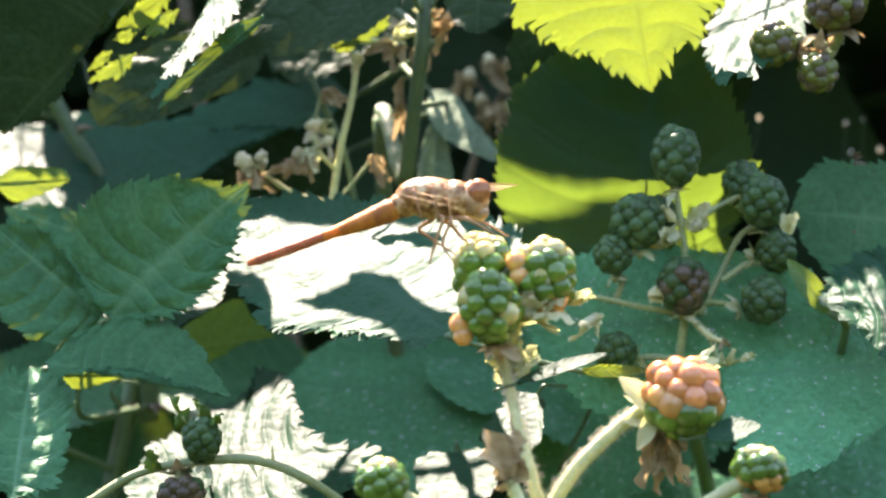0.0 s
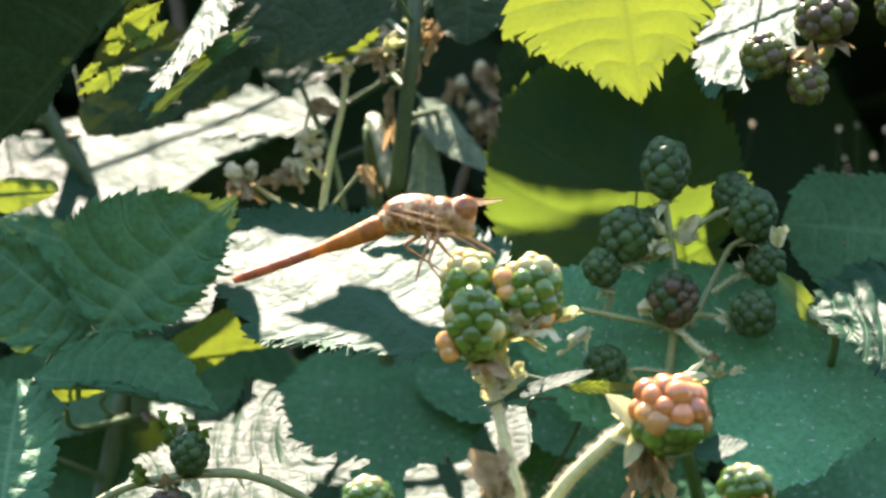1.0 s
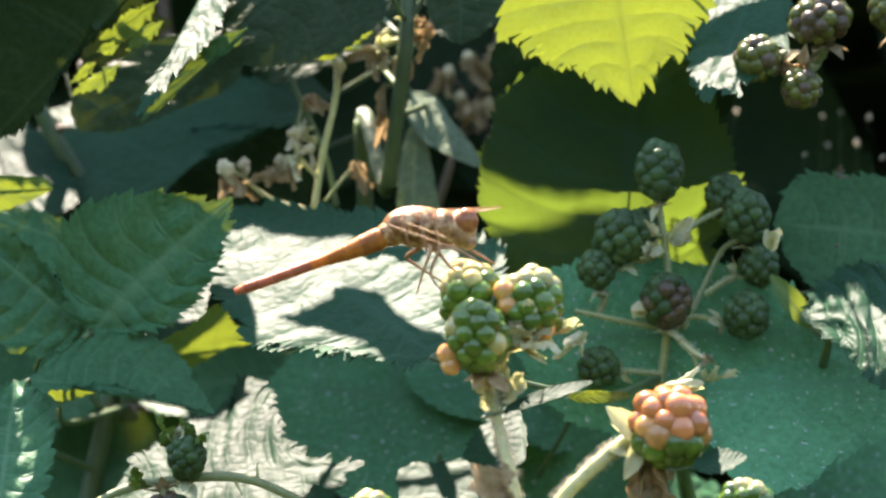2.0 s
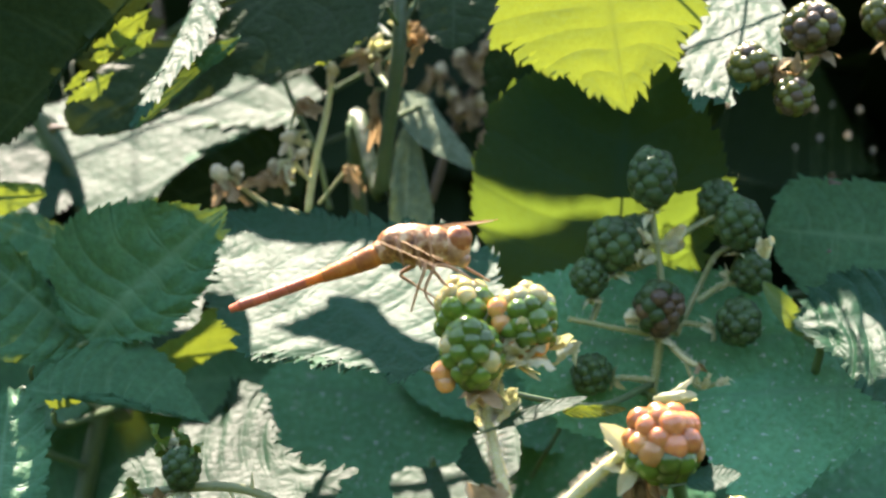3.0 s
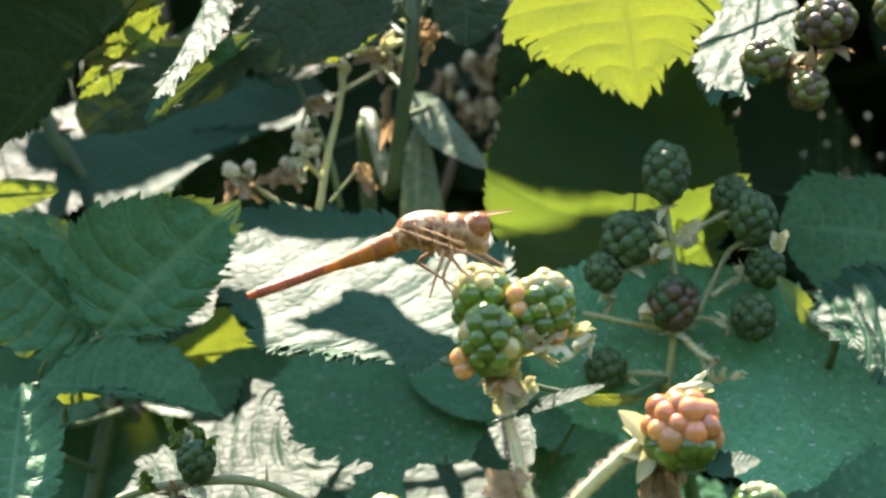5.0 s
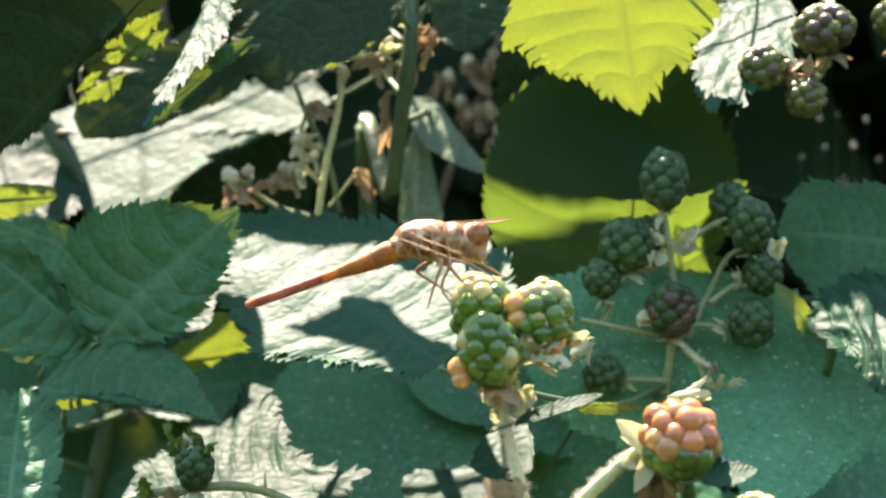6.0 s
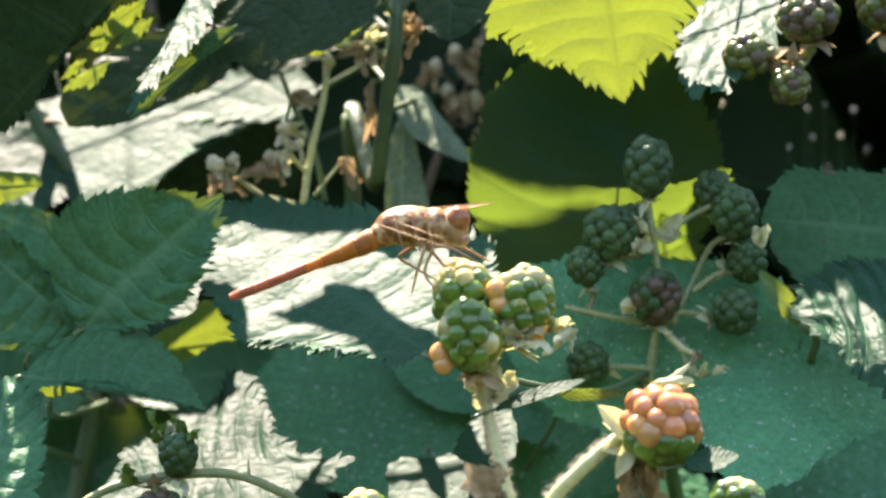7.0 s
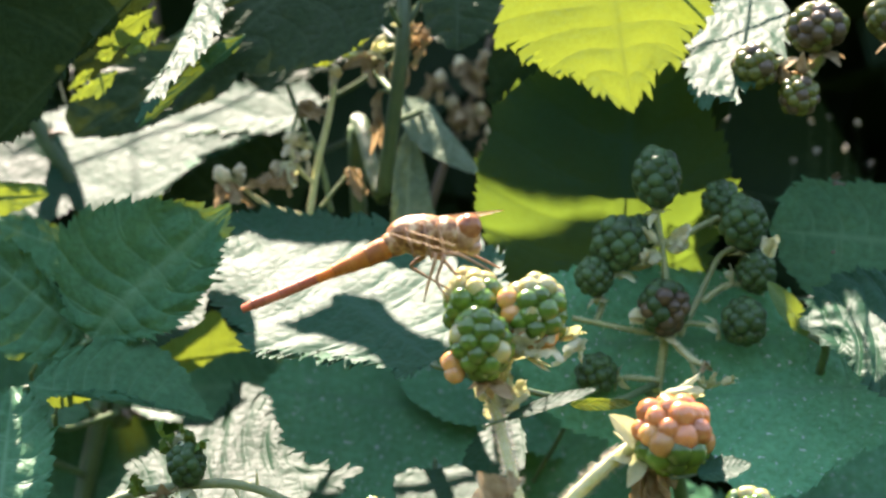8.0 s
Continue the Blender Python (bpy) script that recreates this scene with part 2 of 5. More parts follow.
# ---------- leaves ----------
def blade(base, tip, face, width, seed, fold=0.25, droop=0.12, quilt=0.00045, teeth=17, wave=0.05, nu=140, nv=16, ripple=0.0, shape=(0.55, 0.72), jag=1.0):
    """A toothed, quilted leaflet. face: the way its upper side looks; fold: how far the halves rise; droop: how far the tip bends down."""
    rng = np.random.default_rng(seed)
    b, t = Vector(base), Vector(tip)
    a = t - b
    length = a.length
    a.normalize()
    side = a.cross(Vector(face)).normalized()
    up = side.cross(a).normalized()
    u = np.linspace(0, 1, nu + 1)
    v = np.linspace(-1, 1, 2 * nv + 1)
    U, V = np.meshgrid(u, v, indexing="ij")
    e1, e2 = shape
    w = U ** e1 * (1 - U) ** e2
    w = w / w.max()
    saw = (U * teeth + rng.uniform(0, 1)) % 1.0
    fine = (U * teeth * 2.6) % 1.0
    tooth = jag * (0.11 * saw + 0.05 * fine - 0.05) * np.clip((np.abs(V) - 0.75) / 0.25, 0, 1)
    w = w * (1 + tooth * (0.6 + 0.8 * rng.random((nu + 1, 1)))) * (1 + 0.04 * np.sin(U * 9 + rng.uniform(0, 6)))
    lobe = np.interp(u, np.linspace(0, 1, teeth // 2 + 2), rng.uniform(-1, 1, teeth // 2 + 2))[:, None]
    w = w * (1 + 0.06 * jag * lobe * np.abs(V) ** 3)
    half = width / 2
    nsec = 9.0
    phase = (U - 0.20 * np.abs(V) * w) * nsec
    ridge = np.abs(np.sin(np.pi * phase))
    taper = np.clip(w * 2.2, 0, 1)
    cross = np.abs(np.sin(np.pi * (np.abs(V) * 7 + 0.35 * np.sin(phase * 3.1))))
    edge = np.clip(np.abs(V) * 5, 0.2, 1) * taper
    relief = quilt * (0.24 * ridge - 0.9 * np.exp(-((ridge / 0.2) ** 2))) * edge + quilt * ridge * taper * (0.14 * cross - 0.36 * np.exp(-((cross / 0.22) ** 2)))
    ph = rng.uniform(0, 6.28, 6)
    relief = relief + quilt * 0.16 * (np.sin(U * 23 + V * 9 + ph[0]) * np.sin(V * 13 - U * 11 + ph[1]))
    lift = fold * np.abs(V) ** 1.3 * w * half - droop * length * (U ** 2.2) + wave * half * np.sin(U * 7.5 + ph[2] + np.sign(V) * ph[3]) * V ** 2 * w
    lift = lift + ripple * half * np.sin(U * 19 + ph[4] + V * 2.0) * np.abs(V) ** 3
    h = lift + relief
    bend = 0.04 * length * np.sin(U * math.pi) * rng.uniform(-1, 1)
    S = V * w * half + bend
    P0, A, SD, UP = (np.array(q) for q in (b, a, side, up))
    co = P0 + U[..., None] * length * A + S[..., None] * SD + h[..., None] * UP
    vein = np.maximum(np.exp(-((ridge / 0.16) ** 2)) * np.clip(w * 3, 0, 1) * 0.75, np.exp(-((V * w * half / 0.0005) ** 2)))
    m = 2 * nv + 1
    faces = [(i * m + j, (i + 1) * m + j, (i + 1) * m + j + 1, i * m + j + 1) for i in range(nu) for j in range(2 * nv)]
    centre = [Vector(co[i, nv]) - up * 0.0002 for i in range(0, nu + 1, 6)]
    return co.reshape(-1, 3), faces, vein.reshape(-1), centre


def leaflet(parent, mat, base, tip, face, width, seed, rib=0.0003, **kw):
    if mat is LEAF_THIN:
        rib = 0.00005
    co, faces, vein, centre = blade(base, tip, face, width, seed, **kw)
    ob = part("leaflet", (co, faces, vein), mat, parent)
    part("midrib", tube(centre, [rib, rib * 0.7, rib * 0.3], 20, 6), mat, ob)
    return ob


GLARE = (-0.18, -0.56, 0.80)
CANES = []


def in_plane(base, tip, face):
    """Tilts the axis of a leaf about its middle until it lies square to the way it faces."""
    b, t, n = Vector(base), Vector(tip), Vector(face)
    shift = Vector((0, -n.dot(t - b) / n.y / 2, 0))
    return b - shift, t + shift



def cane(points, radius, mat, label, seed, thorns=20):
    ob = thing("bramble_cane", points[0], label, "cane", "canes of the thicket")
    part("stem", tube(points, [radius, radius * 0.9, radius * 0.7], 60, 10, 0.05, seed), mat, ob)
    rng = np.random.default_rng(seed)
    line = smooth_line(points, 60)
    for _ in range(thorns):
        i = int(rng.integers(24, 59))
        d = (line[i + 1] - line[i]).normalized()
        v = Vector(rng.normal(size=3))
        v = (v - d * v.dot(d)).normalized()
        root = line[i] + v * radius * 0.75
        part("prickle", tube([root, root + v * 0.0016 - d * 0.0003, root + v * 0.003 - d * 0.0014], [0.0009, 0.0005, 0.00005], 4, 5), STEM_BROWN, ob)
    CANES.append(line)
    return ob


def nearest_cane(p):
    best = None
    for line in CANES:
        for q in line:
            d = (q - p).length + max(0.0, q.z - p.z + 0.01) * 1.5 + max(0.0, p.y - q.y) * 4
            if best is None or d < best[0]:
                best = (d, q)
    return best[1]


def leaf(label, blades, stalk_to=None, mat=LEAF, group="", thick=0.001, **kw):
    """A leaf of one or more leaflets [(base, tip, face, width, seed, options)] on one stalk that joins a cane."""
    node = Vector(blades[0][0])
    ob = thing("bramble_leaf", node, label, "leaf", group)
    for base, tip, face, width, seed, *more in blades:
        if face == GLARE:
            base, tip = in_plane(base, tip, face)
        options = dict(droop=0.02, wave=0.02) if face == GLARE else {}
        options.update(kw)
        options.update(more[0] if more else {})
        leaflet(ob, options.pop("mat", mat), base, tip, face, width, seed, **options)
    end = Vector(stalk_to) if stalk_to else nearest_cane(node)
    away = (node - Vector(blades[0][1])).normalized()
    mid = node.lerp(end, 0.5) + away * min(0.012, (end - node).length * 0.25)
    part("stalk", tube([node, node + away * 0.004, mid, end], [thick * 0.6, thick * 0.8, thick], 20, 7), STEM_GREEN, ob)
    return ob


def margin_curve(points, n):
    """An eased outline from a leaf's base to its tip through (along, out) pairs, in parts of its length."""
    line = smooth_line([(0, 0, 0), *((a, o, 0) for a, o in points), (1, 0, 0)], 240)
    run = np.concatenate([[0], np.cumsum([(q - p).length for p, q in zip(line, line[1:])])])
    at = np.linspace(0, run[-1], n + 1)
    co = np.array(line)
    return np.stack([np.interp(at, run, co[:, 0]), np.interp(at, run, co[:, 1])], 1)


def lobed_blade(base, tip, face, left, right, seed, quilt=0.0003, veins=8, teeth=4, jag=0.035, cup=0.0, droop=0.0, wave=0.02, bend=0.0, nu=200, nv=18, forward=0.15):
    """A broad leaf with its own outline on either side of the midrib, doubly toothed, its side veins sunk and the field between them puffed.
    The outline is laid out upright and leaned until the leaf faces the given way."""
    rng = np.random.default_rng(seed)
    wave *= 0.25 if face == GLARE else 1.0
    b, t, n = np.array(base), np.array(tip), np.array(face) / np.linalg.norm(face)
    ax = np.array([t[0] - b[0], t[2] - b[2]])
    length = float(np.hypot(*ax))
    s = np.linspace(0, 1, nu + 1)
    mid = np.stack([np.clip(s - forward * np.sin(np.pi * s) ** 1.2 * (1 - 0.4 * s), 0, 1), bend * np.sin(np.pi * s)], 1)
    rows, height, vein = [], [], []
    v = np.linspace(0, 1, nv + 1) ** 0.85
    for sign, pairs in ((1, left), (-1, right)):
        m = margin_curve(pairs, nu)
        tan = np.gradient(m, axis=0)
        tan /= np.linalg.norm(tan, axis=1)[:, None] + 1e-9
        out = np.stack([-tan[:, 1], tan[:, 0]], 1)
        knots = np.linspace(0, 1, veins + 1)
        slip = np.interp(s, knots, rng.uniform(-0.22, 0.22, veins + 1))
        phase = s * veins + slip + 0.3
        cell = phase.astype(int)
        big = (phase + 0.5) % 1.0
        small = (phase * teeth + rng.uniform(0, 1)) % 1.0
        size = rng.uniform(0.35, 1.2, veins * teeth + teeth * 3 + 2)[(phase * teeth).astype(int)]
        ease = np.clip(np.minimum(s / 0.06, (1.02 - s) / 0.08), 0, 1)
        edge = m + 1.7 * jag * ease[:, None] * ((0.55 * big + 0.6 * small * size - 0.35)[:, None] * out + 0.35 * (small * size)[:, None] * tan)
        V = v[None, :]
        fringe = np.clip((V - 0.78) / 0.22, 0, 1)[..., None] ** 1.5
        side = m[:, None, :] * (1 - fringe) + edge[:, None, :] * fringe
        grid = mid[:, None, :] + (side - mid[:, None, :]) * V[..., None]
        arch = 0.05 * np.sin(np.pi * V) * np.sin(np.pi * s)[:, None]
        grid[..., 0] -= arch
        grid[..., 1] *= sign
        shift = rng.uniform(0, 1, veins + 3)
        fields = rng.integers(5, 9, veins + 3)
        ridge = np.abs(np.sin(np.pi * (phase[:, None] + 0.10 * np.sin(V * 5 + shift[cell][:, None] * 6))))
        cross = np.abs(np.sin(np.pi * (V * fields[cell][:, None] + shift[cell][:, None] + 0.25 * np.sin(phase[:, None] * 9))))
        reach = np.clip(np.linalg.norm(m - mid, axis=1) * 6, 0, 1)[:, None]
        puff = ridge ** 0.6 * (0.62 + 0.38 * cross ** 0.6) - 0.5
        drift = 0.35 * np.sin(V * 4.2 + s[:, None] * 11 + shift[0] * 6) + 0.25 * np.sin(V * 9 - s[:, None] * 17 + shift[1] * 6)
        h = 1.5 * quilt * (puff + drift) * np.clip(V * 4, 0.15, 1) * reach
        h = h + length * (cup * (V * reach) ** 1.5 - droop * s[:, None] ** 2.2 + wave * np.sin(s[:, None] * 8 + shift[2] * 6 + sign) * V ** 2 * reach)
        rows.append(grid)
        height.append(h)
        vein.append(np.maximum(0.8 * np.exp(-((ridge / 0.15) ** 2)) * np.clip(1.15 - V, 0, 1) * reach, np.exp(-((V * reach / 0.022) ** 2))))
    both = lambda pair: np.concatenate([pair[1][:, :0:-1], pair[0]], 1)
    grid, h, vein = both(rows), both(height), both(vein)
    X = grid[..., 0] * ax[0] - grid[..., 1] * ax[1]
    Z = grid[..., 0] * ax[1] + grid[..., 1] * ax[0]
    Y = -(n[0] * X + n[2] * Z) / n[1]
    co = np.stack([X, Y, Z], -1) + b + h[..., None] * n
    m = 2 * nv + 1
    faces = [(i * m + j, (i + 1) * m + j, (i + 1) * m + j + 1, i * m + j + 1) for i in range(nu) for j in range(2 * nv)]
    centre = [Vector(co[i, nv] - n * 0.00025) for i in range(0, nu + 1, 8)]
    return co.reshape(-1, 3), faces, vein.reshape(-1), centre


def lobed_leaf(label, blades, mat=LEAF, stalk_to=None, thick=0.0006, group=""):
    """A leaf of broad blades [(base, tip, face, left, right, seed, options)] on one stalk that joins a cane."""
    node = Vector(blades[0][0])
    ob = thing("bramble_leaf", node, label, "leaf", group)
    for base, tip, face, left, right, seed, *more in blades:
        options = dict(more[0]) if more else {}
        skin = options.pop("mat", mat)
        rib = options.pop("rib", 0.00026)
        co, faces, vein, centre = lobed_blade(base, tip, face, left, right, seed, **options)
        piece = part("leaflet", (co, faces, vein), skin, ob)
        part("midrib", tube(centre, [rib, rib * 0.7, rib * 0.3], 24, 6), skin, piece)
    end = Vector(stalk_to) if stalk_to else nearest_cane(node)
    away = (node - Vector(blades[0][1])).normalized()
    mid = node.lerp(end, 0.5) + away * min(0.012, (end - node).length * 0.25)
    part("stalk", tube([node, node + away * 0.003, mid, end], [thick * 0.6, thick * 0.8, thick], 20, 7), STEM_GREEN, ob)
    return ob


def roof_leaf(base, tip, face, left, right, seed, label="bramble leaf overhead shading the foliage below"):
    """A leaf higher up towards the sun, held like the one it shades."""
    c = (Vector(base) + Vector(tip)) / 2
    end = min(CANES[5], key=lambda q: (q - c - SUN * ((1.2 - c.z) / SUN.z)).length)
    return lobed_leaf(label, [(base, tip, face, left, right, seed, dict(nu=110, nv=6, jag=0.010, quilt=0.0001))], LEAF_DEEP, end, 0.00015, "overhead leaves")


# ---------- berries ----------
def drupelet_mesh():
    bm = bmesh.new()
    bmesh.ops.create_icosphere(bm, subdivisions=2, radius=1.0)
    me = bpy.data.meshes.new("drupelet")
    bm.to_mesh(me)
    bm.free()
    me.polygons.foreach_set("use_smooth", [True] * len(me.polygons))
    me.materials.append(BERRY_GREEN)
    return me


DRUPELET = drupelet_mesh()


def berry(parent, base, tip, width, pick, seed, count=34, sepals=5, sepal_mat=SEPAL, sepal_size=1.0, label=""):
    """A bramble fruit: core, drupelets in a spiral, sepals. pick(height, rng): the drupelet's material by its height 0..1 in the fruit."""
    rng = np.random.default_rng(seed)
    b, t = Vector(base), Vector(tip)
    axis = t - b
    length = axis.length
    axis.normalize()
    x = axis.cross(Vector((0.2, 1, 0.1))).normalized()
    y = axis.cross(x)
    mid = b + axis * length * 0.5
    rot = Matrix((x, y, axis)).transposed()
    core = part("berry", ball(mid, (width * 0.36, width * 0.36, length * 0.40), 8, 12, rot), pick(0.4, rng), parent, label)
    origin = parent.matrix_world.translation
    r = math.sqrt(width * length) * 1.62 / math.sqrt(count) * 0.62
    for i in range(count):
        c = 1 - 2 * (i + 0.5) / count
        ph = i * 2.39996 + rng.uniform(-0.12, 0.12)
        s = math.sqrt(1 - c * c)
        k = rng.uniform(0.94, 1.05)
        away = (x * s * math.cos(ph) / width + y * s * math.sin(ph) / width + axis * c / length).normalized()
        p = mid + (x * s * math.cos(ph) + y * s * math.sin(ph)) * (width / 2 - r * 0.8) * k + axis * c * (length / 2 - r * 0.8) * k
        ob = new("drupelet", DRUPELET)
        ob.parent = core
        q = away.to_track_quat("Z", "Y").to_matrix().to_4x4()
        size = r * rng.uniform(0.88, 1.1)
        ob.matrix_basis = Matrix.Translation(p - origin) @ q @ Matrix.Diagonal((size, size, size * 0.98, 1))
        ob.material_slots[0].link = "OBJECT"
        ob.material_slots[0].material = pick((p.z - mid.z) / length + 0.5, rng)
    for i in range(sepals):
        ph = i * 2 * math.pi / max(1, sepals) + rng.uniform(-0.3, 0.3)
        out = x * math.cos(ph) + y * math.sin(ph)
        flap = rng.uniform(-0.9, 0.15)
        tipp = b + out * width * 0.42 * sepal_size + axis * flap * width * 0.45 * sepal_size
        co, faces, vein, _ = blade(b - axis * 0.0004, tipp, axis, width * 0.26 * sepal_size, seed * 7 + i, 0.3, rng.uniform(-0.3, 0.4), 0.0001, 3, 0.1, 12, 3, 0.0, (0.5, 0.9))
        part("sepal", (co, faces), sepal_mat, core)
    return core


def stalk(parent, points, radii, mat, seed, bristles=0, bristle=0.001, sides=9):
    ob = part("stem", tube(points, radii, 30, sides, 0.06, seed), mat, parent)
    if bristles:
        part("bristles", hairs(points, sum(radii) / len(radii), bristles, bristle, seed + 1), HAIR, ob)
    return ob


def green(h, rng):
    return BERRY_GREEN if rng.random() < 0.85 else BERRY_YELLOW


def topped(h, rng):
    return BERRY_YELLOW if h + rng.uniform(-0.1, 0.1) > 0.7 else BERRY_GREEN


def rosy(h, rng):
    return BERRY_PINK if h + rng.uniform(-0.05, 0.05) > 0.48 else (BERRY_GREEN if h < 0.40 else BERRY_PEACH)


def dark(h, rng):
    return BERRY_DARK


def brown(h, rng):
    return BERRY_BROWN if rng.random() < 0.75 else BERRY_DARK


def olive(h, rng):
    return BERRY_OLIVE if rng.random() < 0.7 else BERRY_BROWN


def peach(h, rng):
    return BERRY_PEACH if h < 0.3 else (BERRY_GREEN if h + rng.uniform(-0.08, 0.08) < 0.72 else BERRY_YELLOW)


def withered(parent, at, to, size, count, seed, mat=DRY):
    """A tuft of shrivelled petals and stamens."""
    rng = np.random.default_rng(seed)
    a, t = Vector(at), Vector(to)
    for i in range(count):
        jit = Vector(rng.normal(size=3)) * size * 0.35
        tip = t + jit
        co, faces, vein, _ = blade(a + jit * 0.2, tip, Vector(rng.normal(size=3)), size * rng.uniform(0.35, 0.7), seed + i, rng.uniform(0.2, 0.9), rng.uniform(-0.4, 0.4), 0.0003, 4, 0.5, 14, 4, 0.3, (0.4, 0.5))
        part("withered_petal", (co, faces), mat, parent)


# ---------- ground and thicket ----------
def ground():
    n = 60
    xs = np.concatenate([-np.geomspace(400, 0.05, n), np.geomspace(0.05, 400, n)])
    rng = np.random.default_rng(3)
    verts = [(x, y, (0.0 if max(abs(x), abs(y)) > 3 else 0.02 * rng.uniform(-1, 1))) for x in xs for y in xs]
    m = len(xs)
    faces = [(i * m + j, (i + 1) * m + j, (i + 1) * m + j + 1, i * m + j + 1) for i in range(m - 1) for j in range(m - 1)]
    me = bpy.data.meshes.new("ground")
    me.from_pydata(verts, [], faces)
    me.materials.append(plain_material("soil_and_grass", (0.018, 0.030, 0.010), (0.035, 0.050, 0.018), 0.95, 12, 0.6, 0.2))
    tagged(new("ground", me), "rough soil and grass under the bramble thicket", "ground", kind="structure")


ground()

cane([(0.06, 0.16, 0.0), (0.03, 0.14, 0.4), (-0.0127, 0.1060, 0.8804), (-0.0107, 0.0800, 0.9135), (-0.0075, 0.0750, 0.9457), (-0.0121, 0.1000, 0.9843)], 0.0016, STEM_GREEN, "thick green bramble cane rising through the leaves", 11, 0)
cane([(0.22, 0.15, 0.0), (0.16, 0.13, 0.4), (0.0408, 0.1240, 0.8438), (0.0416, 0.1200, 0.8741), (0.0395, 0.1160, 0.9041), (0.0373, 0.1120, 0.9338), (0.0606, 0.1040, 0.9581), (0.0768, 0.1100, 0.9852)], 0.0017, STEM_GREEN, "green bramble cane behind the shaded fruit", 12, 14)
cane([(-0.25, 0.16, 0.0), (-0.14, 0.13, 0.4), (-0.0659, 0.1120, 0.8445), (-0.0563, 0.1100, 0.8744), (-0.0626, 0.1080, 0.9090), (-0.0705, 0.1080, 0.9248), (-0.0796, 0.1100, 0.9437), (-0.0895, 0.1300, 0.9952)], 0.0018, STEM_GREEN, "green bramble cane among the shaded leaves", 13, 14)
cane([(-0.08, 0.2, 0.0), (-0.06, 0.17, 0.4), (-0.0377, 0.1520, 0.8420), (-0.0326, 0.1520, 0.8794), (-0.0378, 0.1540, 0.9063), (-0.0504, 0.1560, 0.9334), (-0.0558, 0.1600, 0.9775)], 0.0017, STEM_BROWN, "brown bramble cane deep in the thicket", 14, 10)
cane([(0.1, -0.02, 0.0), (0.06, 0.0, 0.4), (0.0155, 0.0100, 0.7894), (0.0136, 0.0040, 0.8251), (0.0116, 0.0010, 0.8549)], 0.0012, STEM_PALE, "pale hairy bramble shoot carrying the sunlit fruit", 15, 0)


cane([(-0.5, 0.34, 0.0), (-0.4, 0.34, 0.7), (-0.2, 0.335, 1.14), (-0.07, 0.33, 1.2), (0.05, 0.33, 1.21), (0.2, 0.33, 1.15), (0.45, 0.3, 0.8)], 0.0013, STEM_GREEN, "arching green bramble cane above the leaves", 16, 10)


def thicket():
    """The dense bramble behind: many small leaflets in one mesh."""
    rng = np.random.default_rng(21)
    verts, faces = [], []
    for k in range(9000):
        y = rng.uniform(0.22, 0.8)
        top = 1.0 + 1.6 * (y - 0.22)
        wide = 0.7 if k % 3 == 0 else 0.26
        p = np.array([rng.uniform(-wide, wide), y, rng.uniform(0.3 if k % 3 == 0 else 0.7, top)])
        d = rng.normal(size=3)
        d /= np.linalg.norm(d)
        n = rng.normal(size=3) + np.array([0, -0.6, 0.8])
        s = np.cross(d, n)
        s /= np.linalg.norm(s)
        n = np.cross(s, d)
        L, w = rng.uniform(0.035, 0.07), rng.uniform(0.014, 0.024)
        k = len(verts)
        for a, b in ((0, 0), (0.2, 0.8), (0.4, 1.0), (0.65, 0.75), (0.85, 0.35), (1, 0)):
            c = p + d * L * a - n * L * 0.15 * a * a
            verts += [tuple(c - s * w * b + n * w * 0.3 * b), tuple(c), tuple(c + s * w * b + n * w * 0.3 * b)]
        for i in range(5):
            for j in range(2):
                faces.append((k + i * 3 + j, k + i * 3 + 3 + j, k + i * 3 + 4 + j, k + i * 3 + 1 + j))
    me = bpy.data.meshes.new("thicket")
    me.from_pydata(verts, [], faces)
    me.polygons.foreach_set("use_smooth", [True] * len(me.polygons))
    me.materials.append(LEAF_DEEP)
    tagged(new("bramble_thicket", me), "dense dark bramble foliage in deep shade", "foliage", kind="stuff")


thicket()


def hedge():
    """A hedge that closes the place behind the camera."""
    rng = np.random.default_rng(22)
    verts, faces = [], []
    for _ in range(7000):
        a = rng.uniform(math.radians(165), math.radians(375))
        d = rng.uniform(2.3, 3.0)
        p = np.array([math.cos(a) * d, math.sin(a) * d - 0.2, 1.5 * rng.random() ** 0.8])
        n = -p / np.linalg.norm(p) + rng.normal(size=3) * 0.5
        s1 = np.cross(n, rng.normal(size=3))
        s1 /= np.linalg.norm(s1)
        s2 = np.cross(n / np.linalg.norm(n), s1)
        L, w = rng.uniform(0.12, 0.22), rng.uniform(0.05, 0.09)
        k = len(verts)
        verts += [tuple(p - s1 * L), tuple(p - s1 * L * 0.2 + s2 * w), tuple(p + s1 * L), tuple(p - s1 * L * 0.2 - s2 * w)]
        faces.append((k, k + 1, k + 2, k + 3))
    me = bpy.data.meshes.new("hedge")
    me.from_pydata(verts, [], faces)
    me.materials.append(LEAF_DEEP)
    tagged(new("hedge", me), "dense dark green hedge across from the brambles", "hedge", kind="stuff")


hedge()

